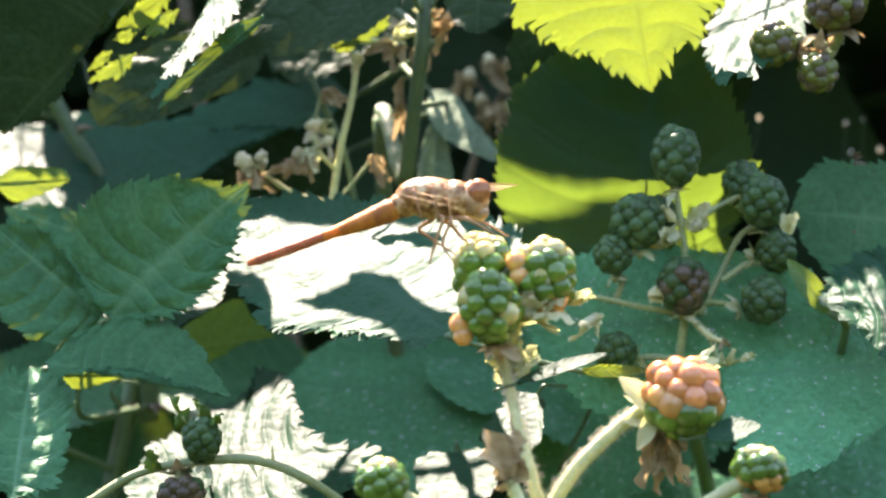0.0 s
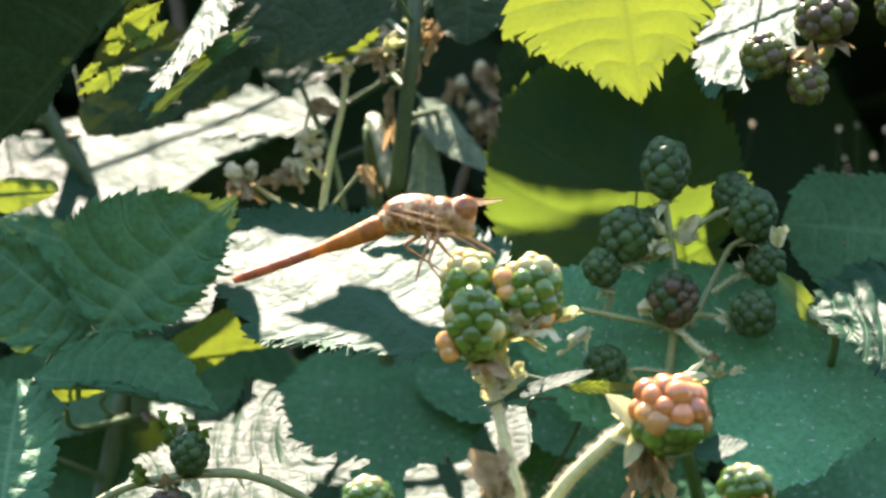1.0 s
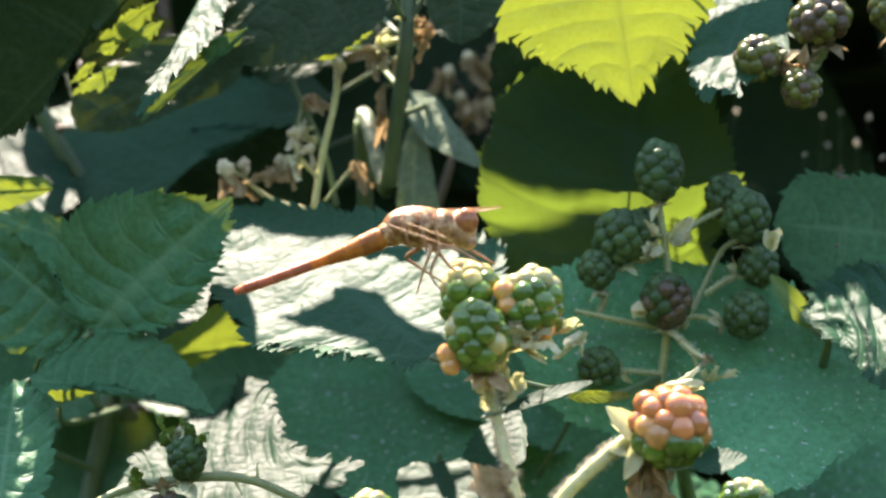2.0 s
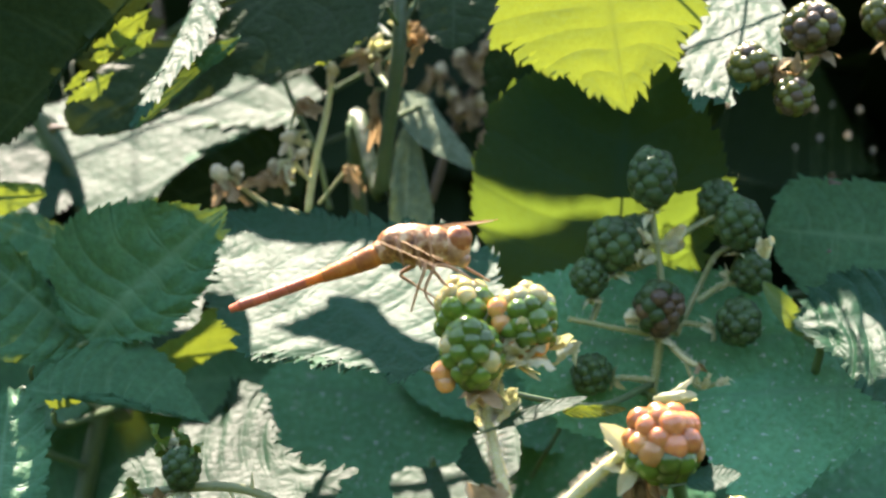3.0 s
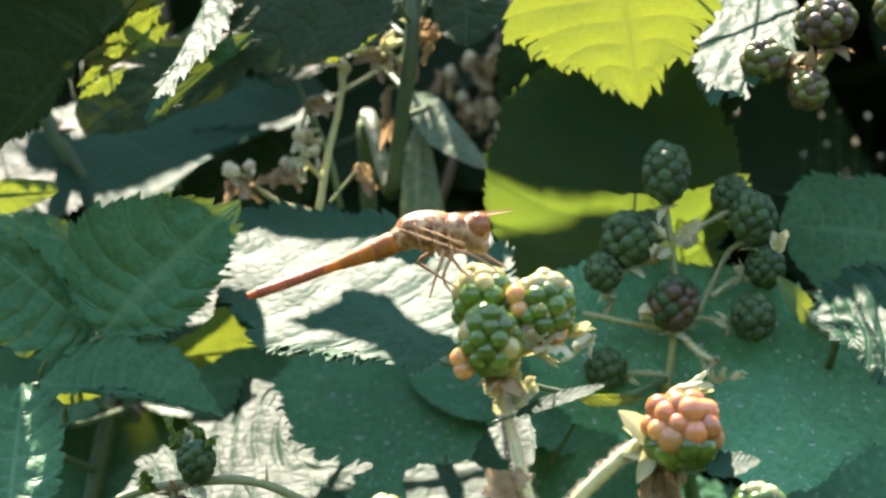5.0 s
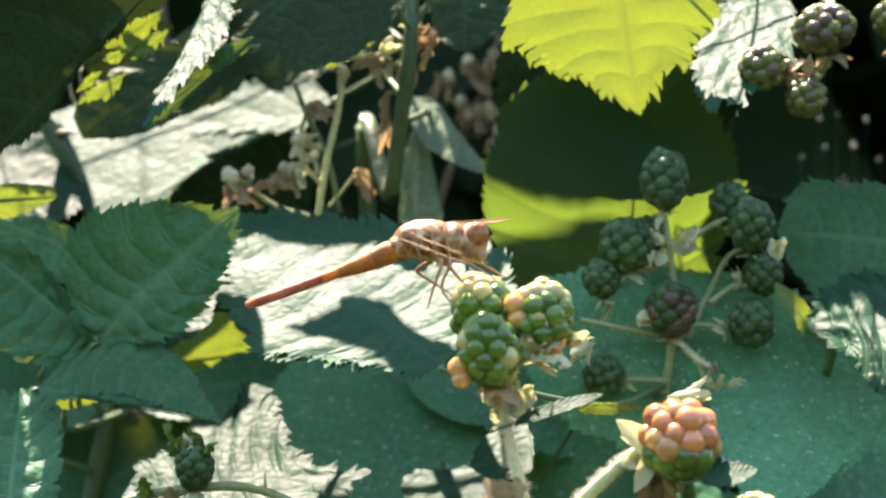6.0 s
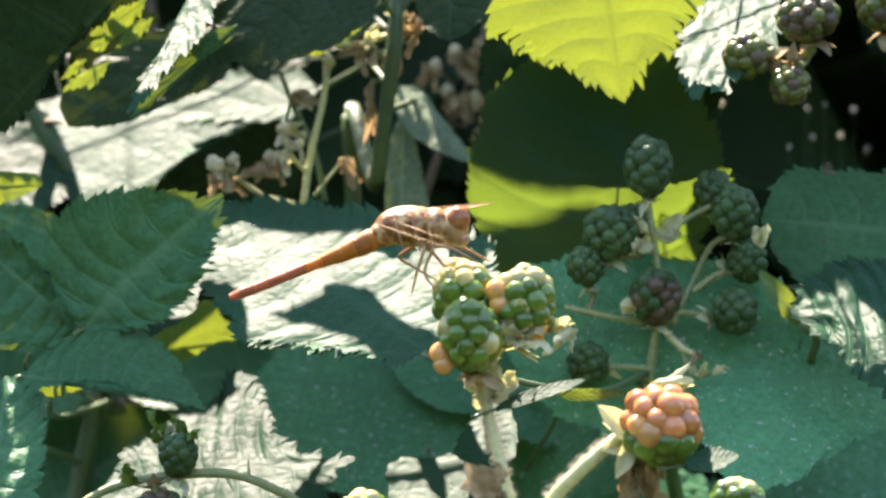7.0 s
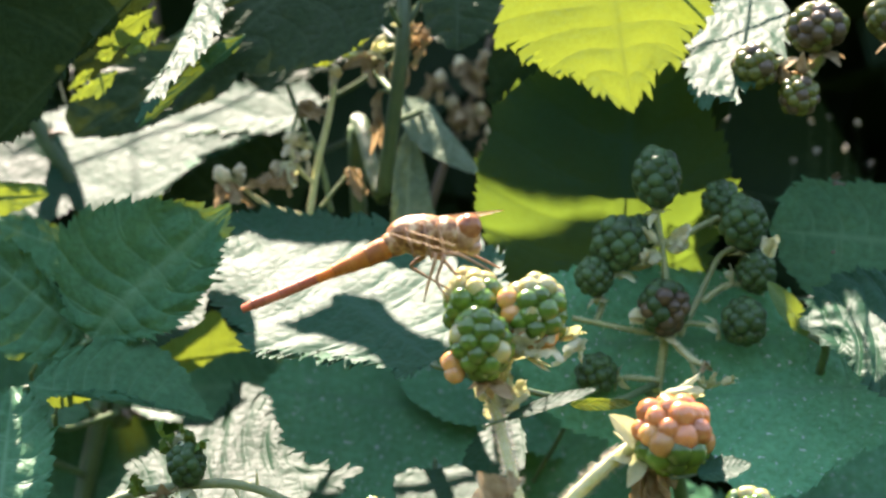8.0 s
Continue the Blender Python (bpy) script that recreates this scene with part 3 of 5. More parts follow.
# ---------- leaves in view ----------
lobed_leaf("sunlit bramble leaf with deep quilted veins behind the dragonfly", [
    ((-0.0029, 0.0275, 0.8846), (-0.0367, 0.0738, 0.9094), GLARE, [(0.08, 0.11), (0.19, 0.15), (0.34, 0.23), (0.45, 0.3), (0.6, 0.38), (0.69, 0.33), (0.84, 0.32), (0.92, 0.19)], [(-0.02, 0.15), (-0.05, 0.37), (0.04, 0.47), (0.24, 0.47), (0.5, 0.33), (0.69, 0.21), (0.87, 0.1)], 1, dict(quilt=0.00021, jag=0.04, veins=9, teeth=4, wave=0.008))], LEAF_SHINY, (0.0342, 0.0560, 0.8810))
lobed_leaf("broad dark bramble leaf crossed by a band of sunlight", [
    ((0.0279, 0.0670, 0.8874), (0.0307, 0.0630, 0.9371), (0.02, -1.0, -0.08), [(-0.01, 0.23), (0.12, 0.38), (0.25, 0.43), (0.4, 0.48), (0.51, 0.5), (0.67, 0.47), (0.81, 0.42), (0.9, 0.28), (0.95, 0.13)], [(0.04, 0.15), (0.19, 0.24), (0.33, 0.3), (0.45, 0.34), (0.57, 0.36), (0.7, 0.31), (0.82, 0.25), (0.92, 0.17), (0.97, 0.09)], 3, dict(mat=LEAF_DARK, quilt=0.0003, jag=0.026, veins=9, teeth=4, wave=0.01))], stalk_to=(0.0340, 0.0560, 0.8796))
lobed_leaf("glowing yellow-green bramble leaf lit through from behind", [
    ((0.0255, 0.0510, 0.9528), (0.0297, 0.0550, 0.9258), (0.0, -1.0, -0.15), [(0.03, 0.27), (0.28, 0.49), (0.53, 0.54), (0.61, 0.4), (0.75, 0.33), (0.79, 0.19), (0.88, 0.11)], [(-0.05, 0.33), (0.11, 0.6), (0.45, 0.73), (0.54, 0.63), (0.67, 0.5), (0.76, 0.3), (0.89, 0.15)], 4, dict(mat=LEAF_THIN, rib=4e-05, quilt=0.00016, jag=0.05, veins=8, teeth=3, wave=0.01))], stalk_to=(0.0606, 0.1040, 0.9581), thick=0.00028)
# Added blocker: keeps sun and sky off the back of the broad leaf.
lobed_leaf("dark bramble leaf added behind the broad one to shade it", [
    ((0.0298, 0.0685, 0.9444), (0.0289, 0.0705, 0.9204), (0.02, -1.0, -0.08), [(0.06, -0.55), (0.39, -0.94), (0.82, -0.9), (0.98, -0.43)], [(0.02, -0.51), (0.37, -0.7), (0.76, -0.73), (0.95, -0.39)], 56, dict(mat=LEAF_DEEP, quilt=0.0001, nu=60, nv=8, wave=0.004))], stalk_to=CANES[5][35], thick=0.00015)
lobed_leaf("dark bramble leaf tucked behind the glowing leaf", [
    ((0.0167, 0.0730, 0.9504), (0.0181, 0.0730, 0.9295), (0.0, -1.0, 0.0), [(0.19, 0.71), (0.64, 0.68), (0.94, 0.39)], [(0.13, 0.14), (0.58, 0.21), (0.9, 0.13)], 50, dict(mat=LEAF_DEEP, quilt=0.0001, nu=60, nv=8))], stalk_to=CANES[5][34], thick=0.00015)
lobed_leaf("sunlit pale bramble leaf beside the upper fruit", [
    ((0.0513, 0.0723, 0.9475), (0.0407, 0.0442, 0.9255), GLARE, [(-0.02, 0.19), (0.27, 0.31), (0.55, 0.29), (0.76, 0.18), (0.84, 0.18), (0.88, 0.07)], [(0.09, 0.15), (0.41, 0.24), (0.71, 0.21), (0.86, 0.14)], 5, dict(quilt=0.00015, jag=0.05, veins=7, teeth=2, wave=0.008))], LEAF_SHINY, thick=0.0003)
spotted = lobed_leaf("shaded blue-green bramble leaf with a dark speck", [
    ((0.0839, 0.0621, 0.9038), (0.0534, 0.0660, 0.9065), (-0.1, -0.95, 0.25), [(0.1, 0.38), (0.4, 0.42), (0.67, 0.38), (0.88, 0.22)], [(0.14, 0.3), (0.38, 0.31), (0.63, 0.3), (0.85, 0.29), (0.95, 0.17)], 6, dict(quilt=0.00012, jag=0.022, veins=8, teeth=3, wave=0.01))])
part("dark_speck", ball((0.0635, 0.0610, 0.9028), (0.0004, 0.0002, 0.0003), 6, 8), STEM_BROWN, spotted, "tiny dark speck on the leaf")
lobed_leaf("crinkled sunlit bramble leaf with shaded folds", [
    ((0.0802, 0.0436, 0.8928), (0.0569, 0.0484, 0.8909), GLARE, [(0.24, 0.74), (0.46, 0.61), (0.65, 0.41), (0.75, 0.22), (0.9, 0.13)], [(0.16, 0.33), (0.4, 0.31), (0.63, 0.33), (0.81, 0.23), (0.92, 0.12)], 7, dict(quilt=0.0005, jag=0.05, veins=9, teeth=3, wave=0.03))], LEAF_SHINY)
lobed_leaf("shaded blue-green bramble leaf behind the dark berries", [
    ((0.0595, 0.0613, 0.8889), (0.0099, 0.0607, 0.8870), (0.0, -0.95, 0.3), [(0.06, 0.33), (0.34, 0.36), (0.71, 0.31), (0.91, 0.19)], [(0.07, 0.15), (0.31, 0.22), (0.69, 0.26), (0.94, 0.2)], 53, dict(mat=LEAF_DUST_HAZE, quilt=0.0002, jag=0.02, veins=9))], stalk_to=(0.0407, 0.1180, 0.8881))
lobed_leaf("large shaded bramble leaf dusted with pale specks", [
    ((0.0805, 0.0559, 0.8815), (0.0416, 0.0561, 0.8789), (-0.05, -0.7, 0.7), [(0.09, 0.24), (0.25, 0.23), (0.45, 0.31), (0.66, 0.43), (0.87, 0.43), (0.99, 0.24)], [(0.14, 0.2), (0.39, 0.25), (0.64, 0.26), (0.82, 0.18), (0.93, 0.1)], 8, dict(mat=LEAF_DUST_HAZE, quilt=0.0003, jag=0.022, veins=9, teeth=4))])
lobed_leaf("dim bramble leaf below the dusted one", [
    ((0.0866, 0.0887, 0.8624), (0.0478, 0.0873, 0.8606), (0.0, -0.8, 0.6), [(0.14, 0.3), (0.6, 0.28), (0.91, 0.15)], [(0.06, 0.32), (0.47, 0.29), (0.86, 0.14)], 88, dict(mat=LEAF_DUST_HAZE, quilt=0.0002, jag=0.02))])
lobed_leaf("broad smooth bramble leaf in green shade", [
    ((0.0094, 0.0962, 0.8757), (-0.0322, 0.0999, 0.8795), (0.0, -0.72, 0.7), [(0.03, 0.25), (0.24, 0.4), (0.52, 0.43), (0.76, 0.36), (0.92, 0.2)], [(0.11, 0.22), (0.31, 0.27), (0.59, 0.26), (0.82, 0.2)], 9, dict(mat=LEAF_DUST_HAZE, quilt=0.0001, jag=0.015, wave=0.008))])
leaf("dark bramble leaf hanging behind the hairy stems", [
    ((0.0472, 0.0940, 0.8884), (0.0093, 0.0900, 0.8653), (0.0, -0.8, 0.6), 0.0340, 10, dict(mat=LEAF_DUST_HAZE, fold=0.05, quilt=0.00015, shape=(0.4, 0.45)))])
leaf("dark bramble leaf low behind the pink berry", [
    ((0.0549, 0.0920, 0.8516), (0.0044, 0.0880, 0.8586), (0.0, -0.75, 0.65), 0.0312, 30, dict(mat=LEAF_DUST_HAZE, fold=0.05, quilt=0.00015, shape=(0.4, 0.45)))])
leaf("dim bramble leaf filling the gap behind the unripe berries", [
    ((0.0270, 0.0990, 0.8727), (-0.0067, 0.0990, 0.8869), (0.0, -0.8, 0.6), 0.0254, 57, dict(mat=LEAF_DUST_HAZE, quilt=0.0002, shape=(0.4, 0.45), nu=70))])
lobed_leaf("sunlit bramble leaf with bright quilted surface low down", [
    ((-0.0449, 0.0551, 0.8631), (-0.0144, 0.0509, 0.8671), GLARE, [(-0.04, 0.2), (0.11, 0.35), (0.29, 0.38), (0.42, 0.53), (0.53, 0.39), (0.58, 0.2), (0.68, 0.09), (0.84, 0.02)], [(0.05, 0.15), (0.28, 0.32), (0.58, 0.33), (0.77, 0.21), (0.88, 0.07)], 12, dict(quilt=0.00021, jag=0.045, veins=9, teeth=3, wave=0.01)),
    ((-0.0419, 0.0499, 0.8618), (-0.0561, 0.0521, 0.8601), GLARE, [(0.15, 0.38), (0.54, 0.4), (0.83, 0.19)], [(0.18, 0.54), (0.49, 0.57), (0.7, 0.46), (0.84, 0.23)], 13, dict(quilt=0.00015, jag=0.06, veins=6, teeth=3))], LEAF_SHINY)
lobed_leaf("small sunlit bramble leaf with fine dark veins", [
    ((-0.0025, 0.0661, 0.8666), (-0.0042, 0.0481, 0.8536), GLARE, [(-0.08, 0.3), (0.05, 0.59), (0.35, 0.56), (0.76, 0.3)], [(0.04, 0.25), (0.17, 0.45), (0.43, 0.42), (0.77, 0.25)], 14, dict(quilt=6e-05, jag=0.03, veins=5, teeth=2))], LEAF_SHINY, (-0.0020, 0.0900, 0.8560), 0.0004)
lobed_leaf("sunlit bramble leaf half hidden by the hairy stem", [
    ((0.0111, 0.0479, 0.8757), (0.0016, 0.0402, 0.8682), GLARE, [(0.24, 0.41), (0.54, 0.54), (0.87, 0.41)], [(0.18, 0.14), (0.56, 0.16), (0.83, 0.09)], 41, dict(quilt=5e-05, jag=0.03, veins=5, teeth=2))], LEAF_SHINY, (0.0150, 0.0900, 0.8640), 0.0004)
lobed_leaf("shaded three-part bramble leaf with drooping leaflets", [
    ((-0.0586, 0.0506, 0.8881), (-0.0360, 0.0494, 0.9101), (-0.1, -1.0, 0.05), [(-0.01, 0.16), (0.11, 0.37), (0.27, 0.49), (0.44, 0.49), (0.63, 0.38), (0.82, 0.21), (0.91, 0.07)], [(0.11, 0.12), (0.3, 0.24), (0.52, 0.25), (0.71, 0.2), (0.88, 0.1)], 15, dict(quilt=0.0005, jag=0.03, veins=8, teeth=4, cup=0.04, wave=0.015, bend=0.03)),
    ((-0.0684, 0.0426, 0.8807), (-0.0384, 0.0414, 0.8752), (0.1, -0.72, 0.7), [(0.08, 0.1), (0.26, 0.24), (0.5, 0.31), (0.7, 0.27), (0.83, 0.17), (0.93, 0.06)], [(0.09, 0.06), (0.23, 0.01), (0.43, -0.05), (0.61, -0.03), (0.82, -0.01)], 16, dict(quilt=0.0003, jag=0.02, veins=9, teeth=3, cup=0.03)),
    ((-0.0591, 0.0534, 0.8879), (-0.0783, 0.0546, 0.9038), (0.1, -1.0, 0.2), [(0.09, 0.21), (0.23, 0.38), (0.48, 0.44), (0.8, 0.32)], [(0.21, 0.05), (0.42, 0.12), (0.6, 0.15), (0.81, 0.15)], 17, dict(quilt=0.0005, jag=0.03, veins=8, teeth=3, cup=0.05))])
lobed_leaf("dim bramble leaf deep behind the three-part leaf", [
    ((-0.0599, 0.0835, 0.9020), (-0.0794, 0.0865, 0.9088), (0.0, -0.9, 0.4), [(0.28, 0.3), (0.65, 0.37)], [(0.3, 0.12), (0.66, 0.14)], 59, dict(quilt=0.0002, jag=0.03))])
leaf("dim green bramble leaf deep among the canes", [
    ((-0.0738, 0.1120, 0.8515), (-0.0432, 0.1140, 0.8752), (0.0, -0.8, 0.6), 0.0297, 54, dict(quilt=0.0002, shape=(0.4, 0.45), nu=70)),
    ((-0.0857, 0.1120, 0.8733), (-0.0610, 0.1140, 0.8842), (0.0, -0.8, 0.6), 0.0218, 58, dict(quilt=0.0002, shape=(0.4, 0.45), nu=70))])
leaf("dim bluish bramble leaf under the glowing one", [
    ((-0.0264, 0.1180, 0.8801), (-0.0552, 0.1160, 0.8802), (0.0, -0.8, 0.6), 0.0189, 55, dict(quilt=0.0002, shape=(0.4, 0.45), nu=70))])
lobed_leaf("shaded bramble leaf with sun-bleached edge", [
    ((-0.0727, 0.0338, 0.8585), (-0.0715, 0.0524, 0.8802), (-0.1, -0.75, 0.65), [(0.3, 0.3), (0.8, 0.28)], [(0.1, 0.3), (0.55, 0.36), (0.83, 0.26), (0.96, 0.1)], 18, dict(quilt=0.0003, jag=0.06, veins=8, teeth=3, cup=0.05))])
lobed_leaf("narrow sunlit strip of a turned bramble leaf", [
    ((-0.0610, 0.0588, 0.8893), (-0.0395, 0.0612, 0.8958), GLARE, [(0.19, 0.1), (0.59, 0.15), (0.89, 0.1)], [(0.19, 0.22), (0.42, 0.31), (0.54, 0.27), (0.72, 0.24), (0.87, 0.18)], 19, dict(quilt=0.00015, jag=0.02, veins=7, teeth=2))], LEAF_SHINY, thick=0.0004)
lobed_leaf("yellow-green bramble leaf lit through under its neighbours", [
    ((-0.0523, 0.0821, 0.8838), (-0.0330, 0.0819, 0.8865), (0.0, -1.0, -0.1), [(0.14, 0.15), (0.4, 0.27), (0.73, 0.37), (0.82, 0.21)], [(0.23, 0.18), (0.49, 0.1), (0.74, 0.01)], 20, dict(mat=LEAF_THIN, quilt=0.0001, jag=0.015, veins=7, teeth=2))], thick=0.0004)
lobed_leaf("yellow-green edge of a leaf lit through from behind", [
    ((-0.0675, 0.0580, 0.8796), (-0.0563, 0.0580, 0.8792), (0.0, -1.0, -0.1), [(0.33, 0.14), (0.75, 0.11)], [(0.26, 0.23), (0.67, 0.11)], 42, dict(mat=LEAF_THIN, quilt=6e-05, jag=0.03, nu=80))])
lobed_leaf("small yellow-green leaf lit through from behind", [
    ((-0.0796, 0.0680, 0.9116), (-0.0666, 0.0680, 0.9124), (0.0, -1.0, -0.1), [(0.3, 0.18), (0.66, 0.16), (0.93, 0.11)], [(0.27, 0.25), (0.64, 0.17), (0.94, 0.05)], 22, dict(mat=LEAF_THIN, quilt=6e-05, jag=0.015, nu=80, teeth=2))])
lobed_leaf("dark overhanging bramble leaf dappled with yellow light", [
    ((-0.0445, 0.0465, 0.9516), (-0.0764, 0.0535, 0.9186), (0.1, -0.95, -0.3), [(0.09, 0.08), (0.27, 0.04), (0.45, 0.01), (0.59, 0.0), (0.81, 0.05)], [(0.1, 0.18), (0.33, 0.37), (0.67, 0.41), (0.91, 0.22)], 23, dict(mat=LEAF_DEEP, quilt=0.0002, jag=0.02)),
    # Small thin blades stand in for the patches of sunlight on the dark leaf.
    ((-0.0547, 0.0558, 0.9322), (-0.0625, 0.0562, 0.9272), (0.0, -1.0, -0.1), [(0.42, 0.19), (0.77, 0.07)], [(0.31, 0.08), (0.79, 0.08)], 52, dict(mat=LEAF_THIN, quilt=0.0001, jag=0.05, nu=60, nv=6, veins=4, teeth=2, rib=5e-05)),
    ((-0.0587, 0.0558, 0.9326), (-0.0629, 0.0562, 0.9291), (0.0, -1.0, -0.1), [(0.4, 0.15)], [(0.38, 0.14)], 152, dict(mat=LEAF_THIN, quilt=0.0001, jag=0.05, nu=60, nv=6, veins=4, teeth=2, rib=5e-05)),
    ((-0.0476, 0.0558, 0.9393), (-0.0538, 0.0562, 0.9345), (0.0, -1.0, -0.1), [(0.52, 0.15)], [(0.42, 0.17)], 153, dict(mat=LEAF_THIN, quilt=0.0001, jag=0.05, nu=60, nv=6, veins=4, teeth=2, rib=5e-05)),
    ((-0.0485, 0.0557, 0.9428), (-0.0580, 0.0563, 0.9364), (0.0, -1.0, -0.1), [(0.53, 0.24), (0.83, 0.11)], [(0.44, 0.1), (0.76, 0.13)], 154, dict(mat=LEAF_THIN, quilt=0.0001, jag=0.05, nu=60, nv=6, veins=4, teeth=2, rib=5e-05)),
    ((-0.0543, 0.0559, 0.9363), (-0.0585, 0.0561, 0.9343), (0.0, -1.0, -0.1), [(0.59, 0.29)], [(0.45, 0.22)], 155, dict(mat=LEAF_THIN, quilt=0.0001, jag=0.05, nu=60, nv=6, veins=4, teeth=2, rib=5e-05)),
    ((-0.0651, 0.0560, 0.9289), (-0.0675, 0.0560, 0.9280), (0.0, -1.0, -0.1), [(0.58, 0.31)], [(0.3, 0.42)], 156, dict(mat=LEAF_THIN, quilt=0.0001, jag=0.05, nu=60, nv=6, veins=4, teeth=2, rib=5e-05))], thick=0.0004)
lobed_leaf("drooping bramble leaf with a bright sunlit fold", [
    ((-0.0164, 0.0653, 0.9556), (-0.0520, 0.0587, 0.9232), (-0.25, -0.85, 0.45), [(0.03, 0.27), (0.27, 0.31), (0.47, 0.21), (0.63, 0.09), (0.77, 0.05), (0.91, 0.03)], [(0.23, 0.13), (0.56, 0.11), (0.79, 0.07), (0.92, 0.04)], 24, dict(mat=LEAF_SLATE, quilt=0.00035, jag=0.012, veins=9)),
    ((-0.0400, 0.0688, 0.9482), (-0.0508, 0.0359, 0.9228), GLARE, [(0.1, 0.14), (0.3, 0.18), (0.45, 0.17), (0.58, 0.12), (0.7, 0.08), (0.8, 0.07), (0.9, 0.04)], [(0.16, 0.01), (0.36, -0.05), (0.48, -0.02), (0.61, -0.03), (0.73, 0.02), (0.83, 0.02), (0.94, 0.01)], 44, dict(mat=LEAF_SHINY, quilt=0.00015, jag=0.025, veins=9, teeth=2)),
    ((-0.0338, 0.0544, 0.9381), (-0.0514, 0.0576, 0.9230), (-0.1, -1.0, -0.1), [(0.14, 0.04), (0.39, 0.02), (0.66, 0.02), (0.89, 0.02)], [(0.23, 0.1), (0.57, 0.07), (0.87, 0.04)], 45, dict(mat=LEAF, quilt=0.0002, jag=0.01))])
lobed_leaf("grey-green bramble leaf in shade beside the thick cane", [
    ((-0.0143, 0.1149, 0.9548), (-0.0309, 0.1051, 0.9316), (-0.2, -0.85, 0.5), [(0.07, 0.35), (0.39, 0.37), (0.63, 0.25), (0.84, 0.14)], [(0.16, 0.23), (0.58, 0.4), (0.85, 0.35), (0.98, 0.19)], 60, dict(quilt=0.0003, jag=0.02, veins=8))], LEAF_SLATE)
lobed_leaf("shaded bramble leaf behind the drooping leaf", [
    ((-0.0342, 0.0891, 0.9407), (-0.0631, 0.0809, 0.9223), (0.0, -0.9, 0.4), [(0.21, 0.19), (0.47, 0.18), (0.74, 0.14), (0.89, 0.07)], [(0.25, 0.13), (0.56, 0.22), (0.84, 0.19), (0.98, 0.11)], 25, dict(quilt=0.0003, jag=0.01, mat=LEAF_SLATE))], stalk_to=(-0.0085, 0.0770, 0.9382))
lobed_leaf("large sunlit bramble leaf behind the flower stalks", [
    ((-0.0212, 0.1127, 0.9299), (-0.0617, 0.0974, 0.9089), (-0.17, -0.61, 0.77), [(0.17, 0.04), (0.34, -0.04), (0.53, -0.13), (0.61, -0.05), (0.7, 0.03), (0.84, 0.05), (0.91, 0.0)], [(0.03, 0.12), (0.13, 0.13), (0.31, 0.24), (0.5, 0.24), (0.72, 0.28), (0.87, 0.44), (1.03, 0.45), (1.07, 0.26), (1.05, 0.12)], 26, dict(quilt=0.00011, jag=0.02, veins=8, teeth=2, wave=0.01))], LEAF_SHINY, (-0.0090, 0.0770, 0.9363))
lobed_leaf("pale sunlit bramble leaf streaked with shade", [
    ((-0.0847, 0.1226, 0.9272), (-0.0694, 0.0939, 0.9079), (-0.17, -0.61, 0.77), [(0.31, 0.25), (0.58, 0.32), (0.88, 0.3), (1.01, 0.21)], [(0.29, 0.18), (0.58, 0.21), (0.82, 0.13)], 126, dict(quilt=0.0001, jag=0.03, veins=7, teeth=2))], LEAF_SHINY)
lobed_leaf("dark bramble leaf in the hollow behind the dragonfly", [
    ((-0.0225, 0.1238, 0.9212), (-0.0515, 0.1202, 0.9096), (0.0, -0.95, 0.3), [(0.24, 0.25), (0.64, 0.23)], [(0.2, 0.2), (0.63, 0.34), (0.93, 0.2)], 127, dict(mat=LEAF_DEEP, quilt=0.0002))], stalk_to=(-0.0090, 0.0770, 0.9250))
lobed_leaf("pale green leaf hanging beside the thick cane", [
    ((-0.0071, 0.1022, 0.9303), (0.0062, 0.0879, 0.9167), (-0.15, -0.75, 0.64), [(0.18, 0.12), (0.5, 0.07), (0.81, 0.03)], [(0.17, 0.19), (0.43, 0.24), (0.73, 0.15), (0.92, 0.08)], 27, dict(quilt=8e-05, jag=0.008, mat=LEAF_PALE)),
    ((-0.0061, 0.1002, 0.9255), (-0.0070, 0.0899, 0.9020), (-0.1, -0.9, 0.4), [(0.21, 0.09), (0.5, 0.16), (0.79, 0.2)], [(0.17, 0.08), (0.47, 0.11), (0.8, 0.1)], 28, dict(quilt=0.0001, jag=0.008, mat=LEAF_PALE))], stalk_to=(-0.0090, 0.0770, 0.9296), thick=0.0005)
lobed_leaf("grey-green bramble leaf tip hanging in shade", [
    ((0.0015, 0.0739, 0.9495), (0.0013, 0.0661, 0.9363), (0.0, -0.85, 0.5), [(0.22, 0.51), (0.59, 0.55), (0.87, 0.26)], [(0.16, 0.43), (0.67, 0.39), (0.95, 0.19)], 29, dict(quilt=0.0002, jag=0.03, veins=6, teeth=2, mat=LEAF_SLATE))])
lobed_leaf("small yellow-green leaf lit through among the flower stalks", [
    ((-0.0213, 0.0753, 0.9360), (-0.0137, 0.0747, 0.9412), (0.0, -1.0, -0.1), [(0.44, 0.1), (0.8, 0.17)], [(0.3, 0.2), (0.75, 0.23)], 128, dict(mat=LEAF_THIN, quilt=8e-05, jag=0.05, nu=60, nv=6, veins=4, teeth=2)),
    ((-0.0184, 0.0750, 0.9360), (-0.0232, 0.0750, 0.9351), (0.0, -1.0, -0.1), [(0.45, 0.27), (0.88, 0.18)], [(0.35, 0.27), (0.72, 0.42)], 129, dict(mat=LEAF_THIN, quilt=6e-05, jag=0.06, nu=60, nv=6, veins=4, teeth=2))], stalk_to=(-0.0190, 0.0780, 0.9340), thick=0.0003)
leaf("small yellow-green bract among the shaded berries", [
    ((0.0588, 0.0520, 0.8890), (0.0519, 0.0520, 0.8978), (0.0, -1.0, -0.1), 0.0037, 45, dict(mat=LEAF_THIN, quilt=0.00004, nu=50))])
